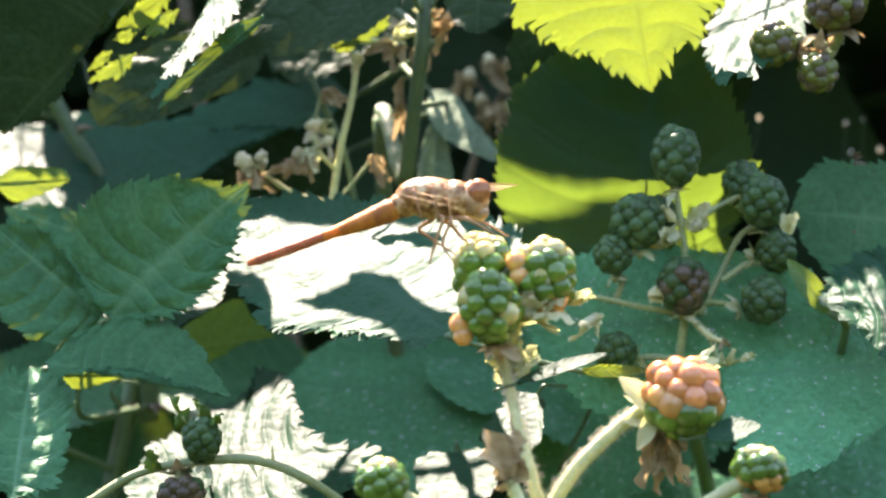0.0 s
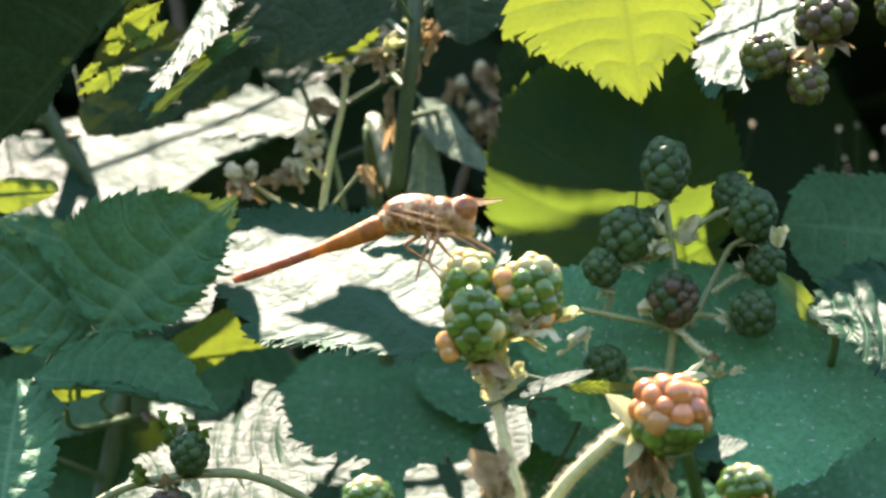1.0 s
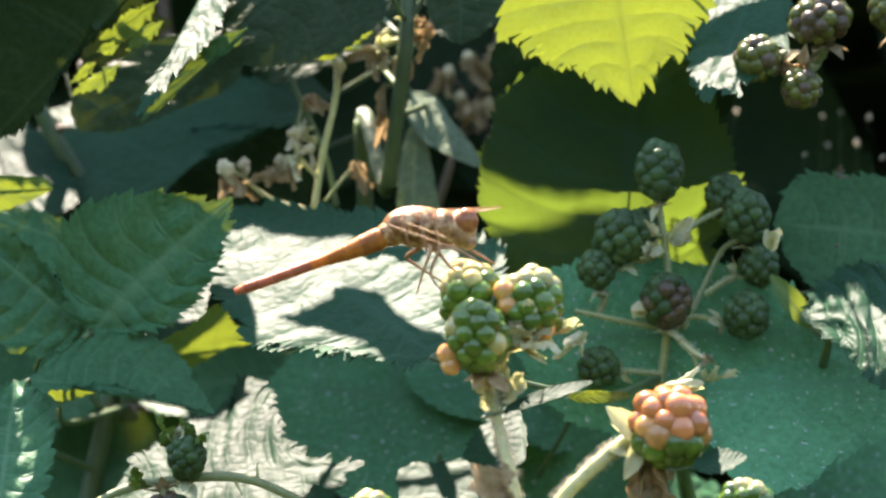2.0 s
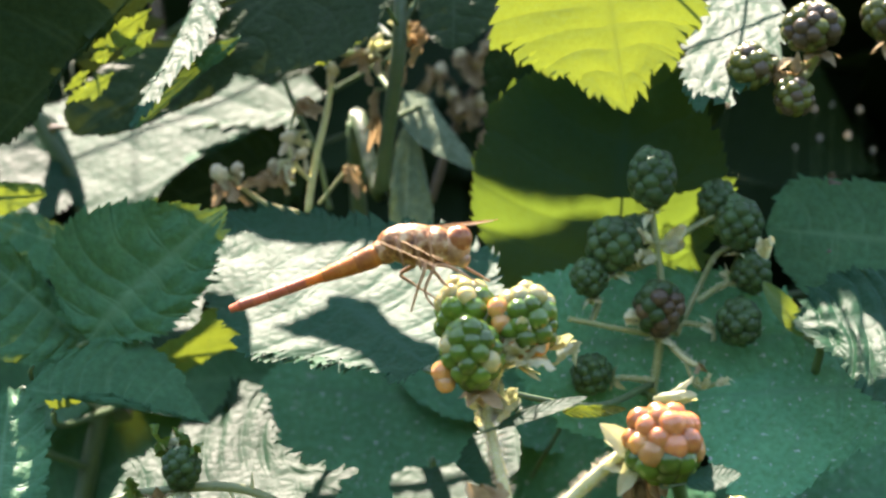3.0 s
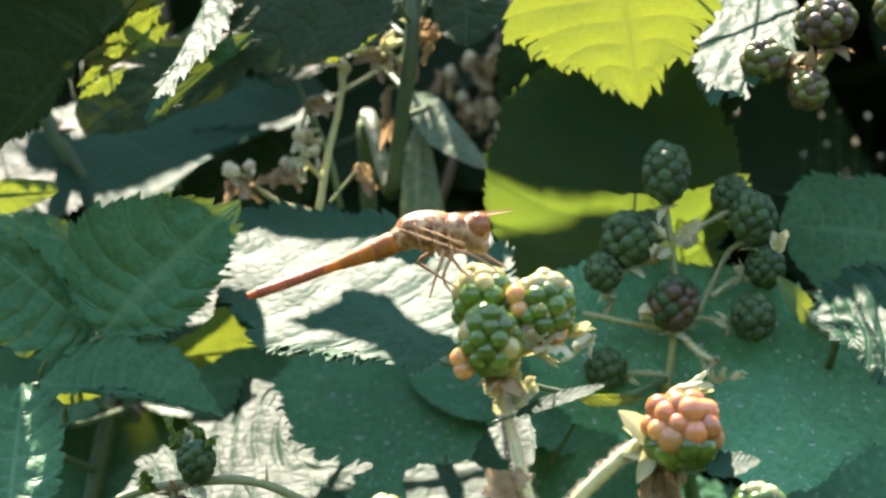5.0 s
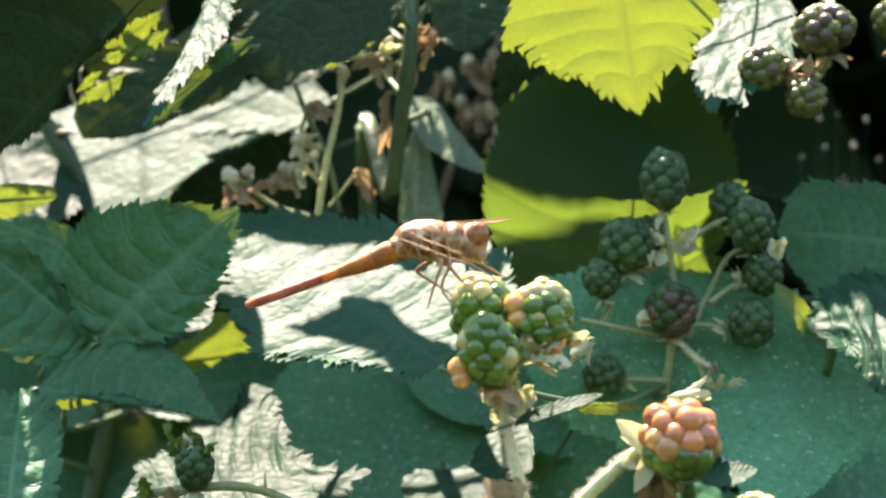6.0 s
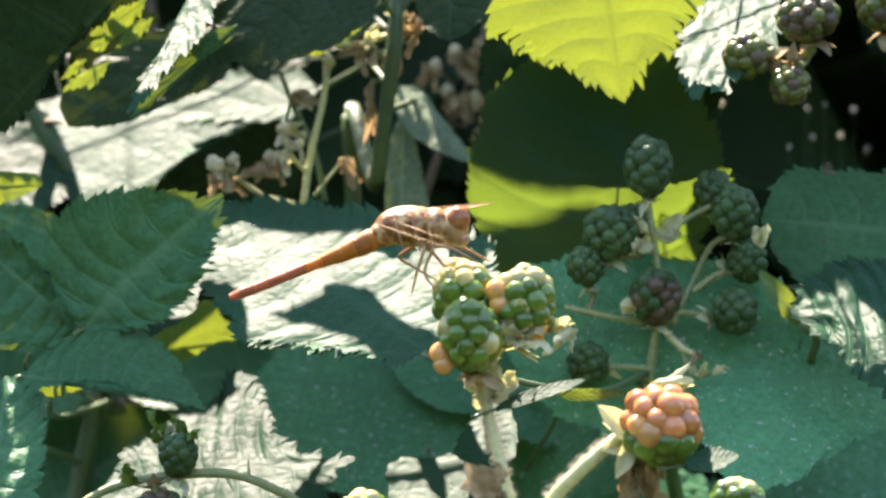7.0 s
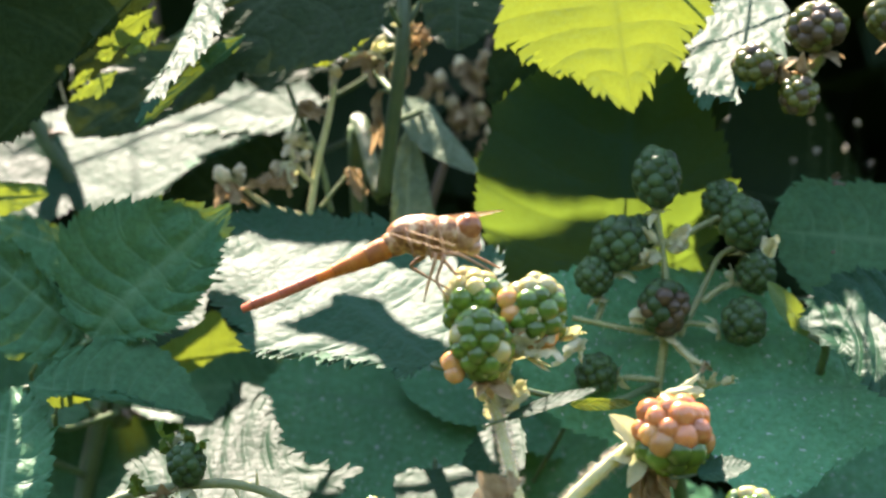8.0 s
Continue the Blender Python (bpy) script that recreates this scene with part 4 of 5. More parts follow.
leaf("slender pale bract arching from the hairy stem", [
    ((0.0077, 0.0040, 0.8760), (0.0216, 0.0040, 0.8806), GLARE, 0.0035, 46, dict(mat=LEAF_SHINY, nu=50, droop=0.0, fold=0.04, teeth=5, quilt=0.0001)),
    ((0.0177, 0.0100, 0.8781), (0.0286, 0.0140, 0.8782), (0.0, -1.0, -0.1), 0.0021, 47, dict(mat=LEAF_THIN, nu=40, teeth=4))], stalk_to=(0.0070, 0.0040, 0.8757), thick=0.0003)
leaf("small pale bract behind the pink berry", [
    ((0.0363, -0.0050, 0.8677), (0.0446, -0.0080, 0.8692), GLARE, 0.0053, 48, dict(mat=LEAF_SHINY, nu=50, teeth=5, jag=2.0, fold=0.04, droop=0.0, quilt=0.0001))], stalk_to=(0.0333, 0.0000, 0.8702), thick=0.0003)



# ---------- leaves overhead that shade the scene ----------
def shade_leaf(at, length, width, turn, seed, stalk_to=None, shape=(0.32, 0.30)):
    """A level leaf overhead; length runs across, turned by so many degrees."""
    c = Vector(at)
    d = Matrix.Rotation(radians(turn), 3, "Z") @ Vector((length, 0, 0))
    return leaf("bramble leaf overhead shading the foliage below", [(c - d * 0.5, c + d * 0.5, (0.05, -0.1, 1), width, seed, dict(nu=70, nv=8, shape=shape, fold=0.0, droop=0.0, wave=0.0, quilt=0.0001))],
                stalk_to=stalk_to or min(CANES[5], key=lambda q: (q - c - SUN * ((1.2 - c.z) / SUN.z)).length), mat=LEAF_DEEP, group="overhead leaves", thick=0.0003)


for at, length, width, turn, seed in [
    ((0.0513, 0.1077, 0.9700), 0.036, 0.022, 0, 63), ((0.0392, 0.1256, 0.9750), 0.058, 0.032, 0, 64),
    ((0.0014, 0.1524, 0.9780), 0.056, 0.030, 0, 65), ((-0.0200, 0.1570, 0.9760), 0.034, 0.024, 0, 66), ((-0.0470, 0.1580, 0.9760), 0.042, 0.023, 0, 89),
    ((-0.0766, 0.0940, 0.9720), 0.051, 0.0205, 0, 69),
    ((-0.0780, 0.0653, 0.9660), 0.036, 0.0135, 0, 79), ((-0.0847, 0.0743, 0.9660), 0.026, 0.014, 0, 80),
    ((-0.0582, 0.0731, 0.9640), 0.007, 0.003, 30, 71),
    ((0.0540, 0.1600, 0.9760), 0.060, 0.034, 0, 85), ((0.0480, 0.1085, 0.9740), 0.048, 0.014, 0, 86), ((-0.1085, 0.1080, 0.9720), 0.030, 0.016, 0, 90), ((0.0040, 0.1280, 0.9760), 0.036, 0.016, 0, 87),
]:
    shade_leaf(at, length, width, turn, seed)

roof_leaf((-0.0223, 0.1102, 0.9918), (-0.0566, 0.1254, 0.9947), GLARE, [(0.18, 0.13), (0.32, 0.1), (0.53, 0.16), (0.7, 0.16), (0.82, 0.15), (0.9, 0.08)], [(0.18, 0.18), (0.57, 0.15), (0.9, 0.07)], 72)
roof_leaf((-0.0177, 0.0725, 0.9664), (-0.0488, 0.0941, 0.9746), GLARE, [(0.04, 0.18), (0.34, 0.12), (0.49, 0.01), (0.73, 0.0), (0.91, 0.0)], [(0.09, 0.12), (0.21, 0.14), (0.37, 0.17), (0.54, 0.26), (0.74, 0.23), (0.75, 0.16), (0.87, 0.07)], 68)
roof_leaf((-0.0358, 0.1640, 1.0900), (0.0112, 0.1649, 1.0896), (0.02, -1.0, -0.08), [(0.02, 0.12), (0.34, 0.14), (0.74, 0.15), (0.96, 0.11)], [(0.0, 0.12), (0.14, 0.16), (0.34, 0.2), (0.58, 0.19), (0.8, 0.16), (0.96, 0.13)], 61)
roof_leaf((-0.0198, 0.1669, 1.0572), (-0.0188, 0.1654, 1.0769), (0.02, -1.0, -0.08), [(0.16, 0.63), (0.73, 0.8), (0.82, 0.52), (0.92, 0.23)], [(0.03, 0.62), (0.42, 0.84), (0.74, 0.63), (1.03, 0.24)], 62)
roof_leaf((0.0649, 0.0843, 0.9553), (0.0470, 0.0913, 0.9562), GLARE, [(0.14, 0.51), (0.38, 0.42), (0.61, 0.18), (0.8, 0.04)], [(0.18, 0.25), (0.69, 0.17)], 81)
roof_leaf((-0.0651, 0.1120, 0.9362), (-0.0488, 0.1113, 0.9429), (0.0, -1.0, -0.1), [(0.21, 0.21), (0.69, 0.24)], [(0.11, 0.18), (0.46, 0.18), (0.82, 0.07)], 82)
roof_leaf((-0.0879, 0.1604, 0.9852), (-0.0773, 0.1322, 0.9678), GLARE, [(0.27, 0.15), (0.58, 0.16), (0.9, 0.12)], [(0.21, 0.04), (0.51, 0.04), (0.86, 0.04)], 83)

swaying = [shade_leaf((-0.0590, 0.1480, 0.9820), 0.062, 0.025, 0, 77), shade_leaf((0.0409, 0.0808, 0.9720), 0.036, 0.018, 180, 78, (0.0768, 0.1100, 0.9852))]
for ob in swaying:
    tagged(ob, "bramble leaf overhead swaying in the breeze")

# ---------- the sunlit fruit ----------
fruit = thing("bramble_fruit_cluster", (0.0116, 0.0010, 0.8549), "hairy pale bramble stalk with unripe green and pink berries", "fruit cluster")
STALK_A = [(0.0116, 0.0010, 0.8549), (0.0094, 0.0010, 0.8636), (0.0073, 0.0040, 0.8722), (0.0058, 0.0050, 0.8783), (0.0047, 0.0040, 0.8822)]
stalk(fruit, STALK_A, [0.0010, 0.0009, 0.0008, 0.00075], STEM_PALE, 1, 1100, 0.0012)
STALK_B = [(0.0063, 0.0050, 0.8764), (0.0068, 0.0060, 0.8813), (0.0077, 0.0030, 0.8849), (0.0097, 0.0040, 0.8874)]
stalk(fruit, STALK_B, [0.0008, 0.0008, 0.0008], STEM_PALE, 2, 300, 0.0009)
STALK_C = [(0.0116, 0.0010, 0.8549), (0.0166, 0.0000, 0.8626), (0.0222, 0.0000, 0.8682), (0.0266, 0.0010, 0.8716), (0.0292, 0.0020, 0.8714)]
stalk(fruit, STALK_C, [0.0012, 0.0011, 0.001, 0.0013], STEM_PALE, 3, 900, 0.0011)
berry(fruit, (0.0047, 0.0060, 0.8852), (0.0016, 0.0050, 0.8994), 0.0103, topped, 31, 42, 5, label="yellow-topped unripe berry")
berry(fruit, (0.0050, -0.0010, 0.8821), (0.0021, -0.0050, 0.8930), 0.0097, green, 32, 36, 5, DRY, label="unripe green berry")
berry(fruit, (0.0105, 0.0030, 0.8862), (0.0131, 0.0020, 0.8982), 0.0103, peach, 33, 38, 5, label="green and peach unripe berry")
berry(fruit, (0.0282, 0.0020, 0.8705), (0.0378, -0.0030, 0.8766), 0.0130, rosy, 34, 36, 5, label="berry turning pink above green")
for tip, wide, seed in (((0.0234, -0.0020, 0.8769), 0.0040, 121), ((0.0260, -0.0020, 0.8655), 0.0029, 122)):
    co, faces, vein, _ = blade((0.0289, -0.0010, 0.8717), tip, (0.2, -0.9, 0.3), wide, seed, 0.25, 0.1, 0.0001, 3, 0.1, 20, 4, 0.0, (0.5, 0.9))
    part("sepal", (co, faces), SEPAL, fruit, "long pale green sepal")
withered(fruit, (0.0296, 0.0010, 0.8688), (0.0303, 0.0020, 0.8614), 0.006, 9, 35)
withered(fruit, (0.0073, 0.0050, 0.8774), (0.0106, 0.0060, 0.8817), 0.004, 6, 36, SEPAL)
withered(fruit, (0.0058, 0.0050, 0.8774), (0.0030, 0.0060, 0.8778), 0.003, 4, 37, SEPAL)
withered(fruit, (0.0105, 0.0000, 0.8871), (0.0076, -0.0010, 0.8897), 0.0055, 7, 38, SEPAL)
withered(fruit, (0.0105, 0.0000, 0.8871), (0.0139, -0.0010, 0.8871), 0.005, 6, 40, SEPAL)
for spot, size in (((0.0076, 0.0000, 0.8944), 0.0017), ((0.0083, 0.0000, 0.8921), 0.0018), ((-0.0010, -0.0030, 0.8847), 0.0017), ((-0.0005, -0.0030, 0.8830), 0.0016)):
    part("drupelet", ball(spot, (size, size, size), 10, 12), BERRY_PEACH, fruit)
withered(fruit, (0.0158, 0.0030, 0.8879), (0.0188, 0.0030, 0.8905), 0.0028, 4, 39, SEPAL)

lower = thing("bramble_fruit_cluster", (0.0136, 0.0020, 0.8427), "unripe berries low on the hairy shoot", "fruit cluster")
for pts, seed in (([(0.0136, 0.0020, 0.8427), (0.0014, -0.0120, 0.8523), (-0.0106, -0.0140, 0.8592), (-0.0126, -0.0140, 0.8609)], 41), ([(0.0136, 0.0020, 0.8427), (0.0288, -0.0100, 0.8530), (0.0406, -0.0120, 0.8600), (0.0428, -0.0120, 0.8612)], 42), ([(0.0136, 0.0020, 0.8427), (0.0099, -0.0120, 0.8523), (0.0067, -0.0130, 0.8609)], 43), ([(0.0136, 0.0020, 0.8427), (0.0056, -0.0110, 0.8522), (0.0005, -0.0110, 0.8556)], 44)):
    stalk(lower, pts, [0.0014, 0.0011, 0.001], STEM_PALE, seed, 120, 0.001)
berry(lower, (-0.0126, -0.0140, 0.8567), (-0.0123, -0.0140, 0.8642), 0.0082, topped, 45, 32, 5, DRY, label="unripe green berry with brown sepals")
berry(lower, (0.0432, -0.0120, 0.8591), (0.0451, -0.0120, 0.8658), 0.0091, peach, 46, 32, 5, DRY, label="unripe green berry with brown sepals")
withered(lower, (0.0067, -0.0130, 0.8604), (0.0072, -0.0130, 0.8647), 0.006, 9, 47)

withered(spotted, (0.0634, 0.0610, 0.9148), (0.0659, 0.0600, 0.9150), 0.0016, 3, 147, STEM_BROWN)

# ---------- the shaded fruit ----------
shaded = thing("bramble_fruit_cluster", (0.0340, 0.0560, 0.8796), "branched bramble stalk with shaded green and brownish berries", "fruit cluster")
M1 = [(0.0340, 0.0560, 0.8796), (0.0351, 0.0550, 0.8871), (0.0357, 0.0550, 0.8927), (0.0351, 0.0550, 0.9010), (0.0338, 0.0550, 0.9098)]
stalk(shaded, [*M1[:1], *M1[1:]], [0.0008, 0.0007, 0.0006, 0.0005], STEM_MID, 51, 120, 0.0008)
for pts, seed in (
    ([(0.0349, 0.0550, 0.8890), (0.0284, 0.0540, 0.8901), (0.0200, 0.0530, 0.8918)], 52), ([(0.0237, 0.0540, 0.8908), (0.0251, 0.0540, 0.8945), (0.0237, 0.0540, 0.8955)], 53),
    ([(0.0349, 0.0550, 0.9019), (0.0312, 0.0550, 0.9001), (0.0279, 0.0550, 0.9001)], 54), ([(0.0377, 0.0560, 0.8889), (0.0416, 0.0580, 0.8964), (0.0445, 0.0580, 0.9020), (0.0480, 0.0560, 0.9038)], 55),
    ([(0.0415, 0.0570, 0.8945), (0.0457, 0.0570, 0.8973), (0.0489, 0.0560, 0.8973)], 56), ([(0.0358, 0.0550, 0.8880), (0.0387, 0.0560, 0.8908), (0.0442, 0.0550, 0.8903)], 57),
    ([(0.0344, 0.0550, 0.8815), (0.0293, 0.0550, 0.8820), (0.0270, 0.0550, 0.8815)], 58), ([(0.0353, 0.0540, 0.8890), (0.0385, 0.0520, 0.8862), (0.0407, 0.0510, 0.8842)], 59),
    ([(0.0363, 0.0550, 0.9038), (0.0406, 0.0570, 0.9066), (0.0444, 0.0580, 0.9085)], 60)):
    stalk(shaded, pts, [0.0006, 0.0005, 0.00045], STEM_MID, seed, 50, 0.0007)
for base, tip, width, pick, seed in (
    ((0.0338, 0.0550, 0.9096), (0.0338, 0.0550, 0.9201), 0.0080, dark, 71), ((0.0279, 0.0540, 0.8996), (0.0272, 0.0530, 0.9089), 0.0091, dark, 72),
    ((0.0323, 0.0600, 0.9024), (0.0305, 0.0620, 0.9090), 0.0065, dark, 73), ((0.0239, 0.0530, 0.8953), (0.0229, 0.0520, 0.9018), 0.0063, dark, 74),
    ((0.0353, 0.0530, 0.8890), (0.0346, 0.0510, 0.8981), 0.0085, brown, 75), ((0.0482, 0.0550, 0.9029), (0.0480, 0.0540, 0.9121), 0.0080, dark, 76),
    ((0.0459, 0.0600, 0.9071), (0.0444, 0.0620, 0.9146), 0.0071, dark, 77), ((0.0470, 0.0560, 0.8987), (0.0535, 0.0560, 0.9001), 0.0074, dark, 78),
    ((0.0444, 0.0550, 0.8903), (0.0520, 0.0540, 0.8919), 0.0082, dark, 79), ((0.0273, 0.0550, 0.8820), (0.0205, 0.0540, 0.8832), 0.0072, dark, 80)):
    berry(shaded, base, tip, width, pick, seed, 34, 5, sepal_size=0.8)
withered(shaded, (0.0356, 0.0540, 0.9033), (0.0385, 0.0530, 0.9052), 0.004, 5, 81, SEPAL)
withered(shaded, (0.0339, 0.0540, 0.9033), (0.0316, 0.0530, 0.9029), 0.004, 4, 82, SEPAL)
part("stem", tube([(0.0340, 0.0560, 0.8796), (0.0357, 0.0620, 0.8739), (0.0388, 0.0800, 0.8657), (0.0410, 0.0950, 0.8592)], [0.0011, 0.0012, 0.0014], 20, 8), STEM_GREEN, shaded)

upper = thing("bramble_fruit_cluster", (0.0594, 0.0600, 0.9356), "sunlit bramble sprig with brown-tinged green berries", "fruit cluster")
for pts, seed in (([(0.0611, 0.1040, 0.9581), (0.0624, 0.0620, 0.9422), (0.0599, 0.0600, 0.9328), (0.0581, 0.0540, 0.9321)], 91), ([(0.0599, 0.0600, 0.9328), (0.0553, 0.0540, 0.9339), (0.0524, 0.0520, 0.9334)], 92), ([(0.0599, 0.0600, 0.9328), (0.0609, 0.0550, 0.9354), (0.0603, 0.0530, 0.9371)], 93)):
    stalk(upper, pts, [0.0009, 0.0008, 0.0007], STEM_MID, seed, 40, 0.0008)
berry(upper, (0.0537, 0.0520, 0.9325), (0.0460, 0.0500, 0.9335), 0.0079, olive, 94, 32, 5, DRY)
berry(upper, (0.0572, 0.0520, 0.9317), (0.0567, 0.0500, 0.9248), 0.0068, olive, 95, 32, 5, DRY)
berry(upper, (0.0609, 0.0550, 0.9358), (0.0594, 0.0530, 0.9436), 0.0104, olive, 96, 36, 5, DRY)
berry(upper, (0.0732, 0.0580, 0.9374), (0.0721, 0.0560, 0.9456), 0.0083, olive, 97, 32, 5, DRY)

corner = thing("bramble_fruit_cluster", (-0.0578, 0.0400, 0.8598), "small green berry on a curving prickly stalk", "fruit cluster")
stalk(corner, [(-0.0624, 0.0400, 0.8572), (-0.0532, 0.0400, 0.8627), (-0.0413, 0.0380, 0.8648), (-0.0331, 0.0380, 0.8646), (-0.0258, 0.0380, 0.8617), (-0.0204, 0.0400, 0.8582)], [0.0007, 0.0008, 0.0007], STEM_MID, 98, 60, 0.0012)
stalk(corner, [(-0.0424, 0.0380, 0.8647), (-0.0425, 0.0370, 0.8660), (-0.0425, 0.0360, 0.8674)], [0.0006, 0.0006], STEM_MID, 99)
berry(corner, (-0.0425, 0.0370, 0.8645), (-0.0428, 0.0360, 0.8718), 0.0065, dark, 100, 32, 5)


for at, to, size, seed, mat in (((-0.0440, 0.0370, 0.8706), (-0.0468, 0.0360, 0.8729), 0.0045, 131, SEPAL), ((-0.0423, 0.0370, 0.8706), (-0.0412, 0.0360, 0.8745), 0.005, 132, LEAF_THIN), ((-0.0440, 0.0370, 0.8706), (-0.0439, 0.0360, 0.8742), 0.005, 133, LEAF_THIN), ((-0.0504, 0.0390, 0.8632), (-0.0520, 0.0380, 0.8663), 0.004, 134, LEAF_THIN)):
    withered(corner, at, to, size, 3, seed, mat)
stalk(corner, [(-0.0467, 0.0380, 0.8639), (-0.0466, 0.0380, 0.8628), (-0.0464, 0.0380, 0.8619)], [0.0006, 0.0006], STEM_PALE, 135)
berry(corner, (-0.0464, 0.0380, 0.8626), (-0.0454, 0.0370, 0.8565), 0.0082, brown, 136, 32, 5, DRY)
for root, thorn in (((-0.0313, 0.0380, 0.8641), (-0.0314, 0.0370, 0.8674)), ((-0.0349, 0.0380, 0.8644), (-0.0338, 0.0370, 0.8621)), ((-0.0440, 0.0380, 0.8644), (-0.0443, 0.0370, 0.8632))):
    part("prickle", tube([root, Vector(root).lerp(Vector(thorn), 0.5), thorn], [0.0004, 0.00025, 0.00008], 6, 6), STEM_PALE, corner)
stalk(shaded, [(0.0360, 0.0540, 0.8885), (0.0389, 0.0500, 0.8853), (0.0420, 0.0480, 0.8837)], [0.0006, 0.0005, 0.0004], STEM_PALE, 137, 30, 0.0007)
withered(shaded, (0.0412, 0.0480, 0.8843), (0.0425, 0.0470, 0.8834), 0.002, 4, 138, DRY)
stalk(shaded, [(0.0389, 0.0500, 0.8853), (0.0411, 0.0490, 0.8807), (0.0447, 0.0480, 0.8815)], [0.0004, 0.0004, 0.0003], STEM_MID, 139)
for at, to, size, seed in (((0.0415, 0.0480, 0.8809), (0.0430, 0.0460, 0.8817), 0.002, 140), ((0.0443, 0.0480, 0.8813), (0.0463, 0.0460, 0.8819), 0.0022, 141), ((0.0330, 0.0300, 0.8796), (0.0396, 0.0280, 0.8808), 0.004, 142), ((0.0518, 0.0500, 0.9019), (0.0522, 0.0490, 0.9052), 0.003, 143),
                           ((0.0292, 0.0520, 0.8918), (0.0324, 0.0510, 0.8920), 0.003, 144), ((0.0215, 0.0400, 0.8882), (0.0183, 0.0380, 0.8855), 0.003, 145)):
    withered(shaded, at, to, size, 4, seed, SEPAL)

# ---------- withered flower sprays in the background ----------
spray = thing("withered_flower_spray", (-0.0223, 0.0780, 0.9106), "spent bramble flowers and pale buds on branching stalks", "flower spray")
for pts, r, seed in (([(-0.0233, 0.0800, 0.9092), (-0.0219, 0.0790, 0.9182), (-0.0199, 0.0780, 0.9268), (-0.0190, 0.0780, 0.9340)], 0.0006, 101), ([(-0.0248, 0.0800, 0.9092), (-0.0300, 0.0780, 0.9106), (-0.0342, 0.0770, 0.9134), (-0.0370, 0.0760, 0.9158)], 0.00045, 102),
                     ([(-0.0225, 0.0790, 0.9144), (-0.0252, 0.0780, 0.9173), (-0.0266, 0.0780, 0.9206)], 0.0004, 103), ([(-0.0190, 0.0780, 0.9364), (-0.0137, 0.0770, 0.9361), (-0.0090, 0.0770, 0.9377)], 0.0006, 104),
                     ([(-0.0196, 0.0840, 0.9097), (-0.0215, 0.0840, 0.9184), (-0.0254, 0.0840, 0.9270), (-0.0273, 0.0840, 0.9318)], 0.0005, 105)):
    stalk(spray, pts, [r, r, r * 0.8], STEM_PALE if seed < 105 else STEM_GREEN, seed)
for at, r, seed in (((-0.0380, 0.0760, 0.9158), 0.0016, 106), ((-0.0351, 0.0760, 0.9165), 0.0012, 107), ((-0.0266, 0.0780, 0.9220), 0.0012, 108), ((-0.0190, 0.0780, 0.9335), 0.0012, 109), ((-0.0290, 0.0770, 0.9171), 0.0011, 110), ((-0.0242, 0.0770, 0.9192), 0.0011, 111)):
    part("bud", ball(at, (r * 0.85, r * 0.8, r), 10, 12, Matrix.Rotation(seed, 3, "Y"), 0.22, seed), BUD, spray)
    withered(spray, at, Vector(at) + Vector((0.0006 * (seed % 3 - 1), -0.0004, -0.0022)), 0.0022, 3, seed + 300, BUD)
for a, b, s, seed in (((-0.0366, 0.0760, 0.9148), (-0.0365, 0.0750, 0.9115), 0.004, 112), ((-0.0299, 0.0770, 0.9168), (-0.0327, 0.0760, 0.9144), 0.004, 113), ((-0.0271, 0.0770, 0.9171), (-0.0280, 0.0760, 0.9144), 0.004, 114), ((-0.0118, 0.0770, 0.9354), (-0.0137, 0.0760, 0.9339), 0.004, 115), ((-0.0080, 0.0770, 0.9382), (-0.0047, 0.0760, 0.9396), 0.004, 116)):
    withered(spray, a, b, s, 5, seed)
for a, b, size, seed, mat in (((-0.0137, 0.0770, 0.9352), (-0.0154, 0.0760, 0.9326), 0.0035, 201, DRY), ((-0.0080, 0.0760, 0.9348), (-0.0091, 0.0750, 0.9313), 0.0035, 202, DRY), ((-0.0044, 0.0760, 0.9403), (-0.0034, 0.0750, 0.9360), 0.0035, 203, DRY), ((-0.0116, 0.0780, 0.9299), (-0.0122, 0.0780, 0.9203), 0.003, 204, DRY),
                              ((-0.0252, 0.0800, 0.9276), (-0.0214, 0.0790, 0.9257), 0.003, 205, DRY), ((-0.0272, 0.0800, 0.9230), (-0.0239, 0.0790, 0.9213), 0.003, 206, SEPAL), ((-0.0165, 0.0820, 0.9172), (-0.0155, 0.0820, 0.9118), 0.003, 207, DRY), ((-0.0275, 0.0770, 0.9182), (-0.0268, 0.0760, 0.9148), 0.003, 208, SEPAL),
                              ((-0.0128, 0.0770, 0.9363), (-0.0107, 0.0760, 0.9382), 0.003, 209, SEPAL), ((-0.0066, 0.0770, 0.9392), (-0.0080, 0.0760, 0.9412), 0.003, 210, SEPAL)):
    withered(spray, a, b, size, 4, seed, mat)
stalk(spray, [(-0.0090, 0.0780, 0.9297), (-0.0114, 0.0780, 0.9301), (-0.0118, 0.0780, 0.9287)], [0.0003, 0.0003], STEM_MID, 211)
stalk(spray, [(-0.0215, 0.0820, 0.9106), (-0.0176, 0.0820, 0.9154), (-0.0165, 0.0820, 0.9172)], [0.0003, 0.0003], STEM_MID, 212)
stalk(spray, [(-0.0252, 0.0780, 0.9171), (-0.0267, 0.0790, 0.9202), (-0.0252, 0.0800, 0.9276)], [0.0003, 0.0003], STEM_MID, 213)

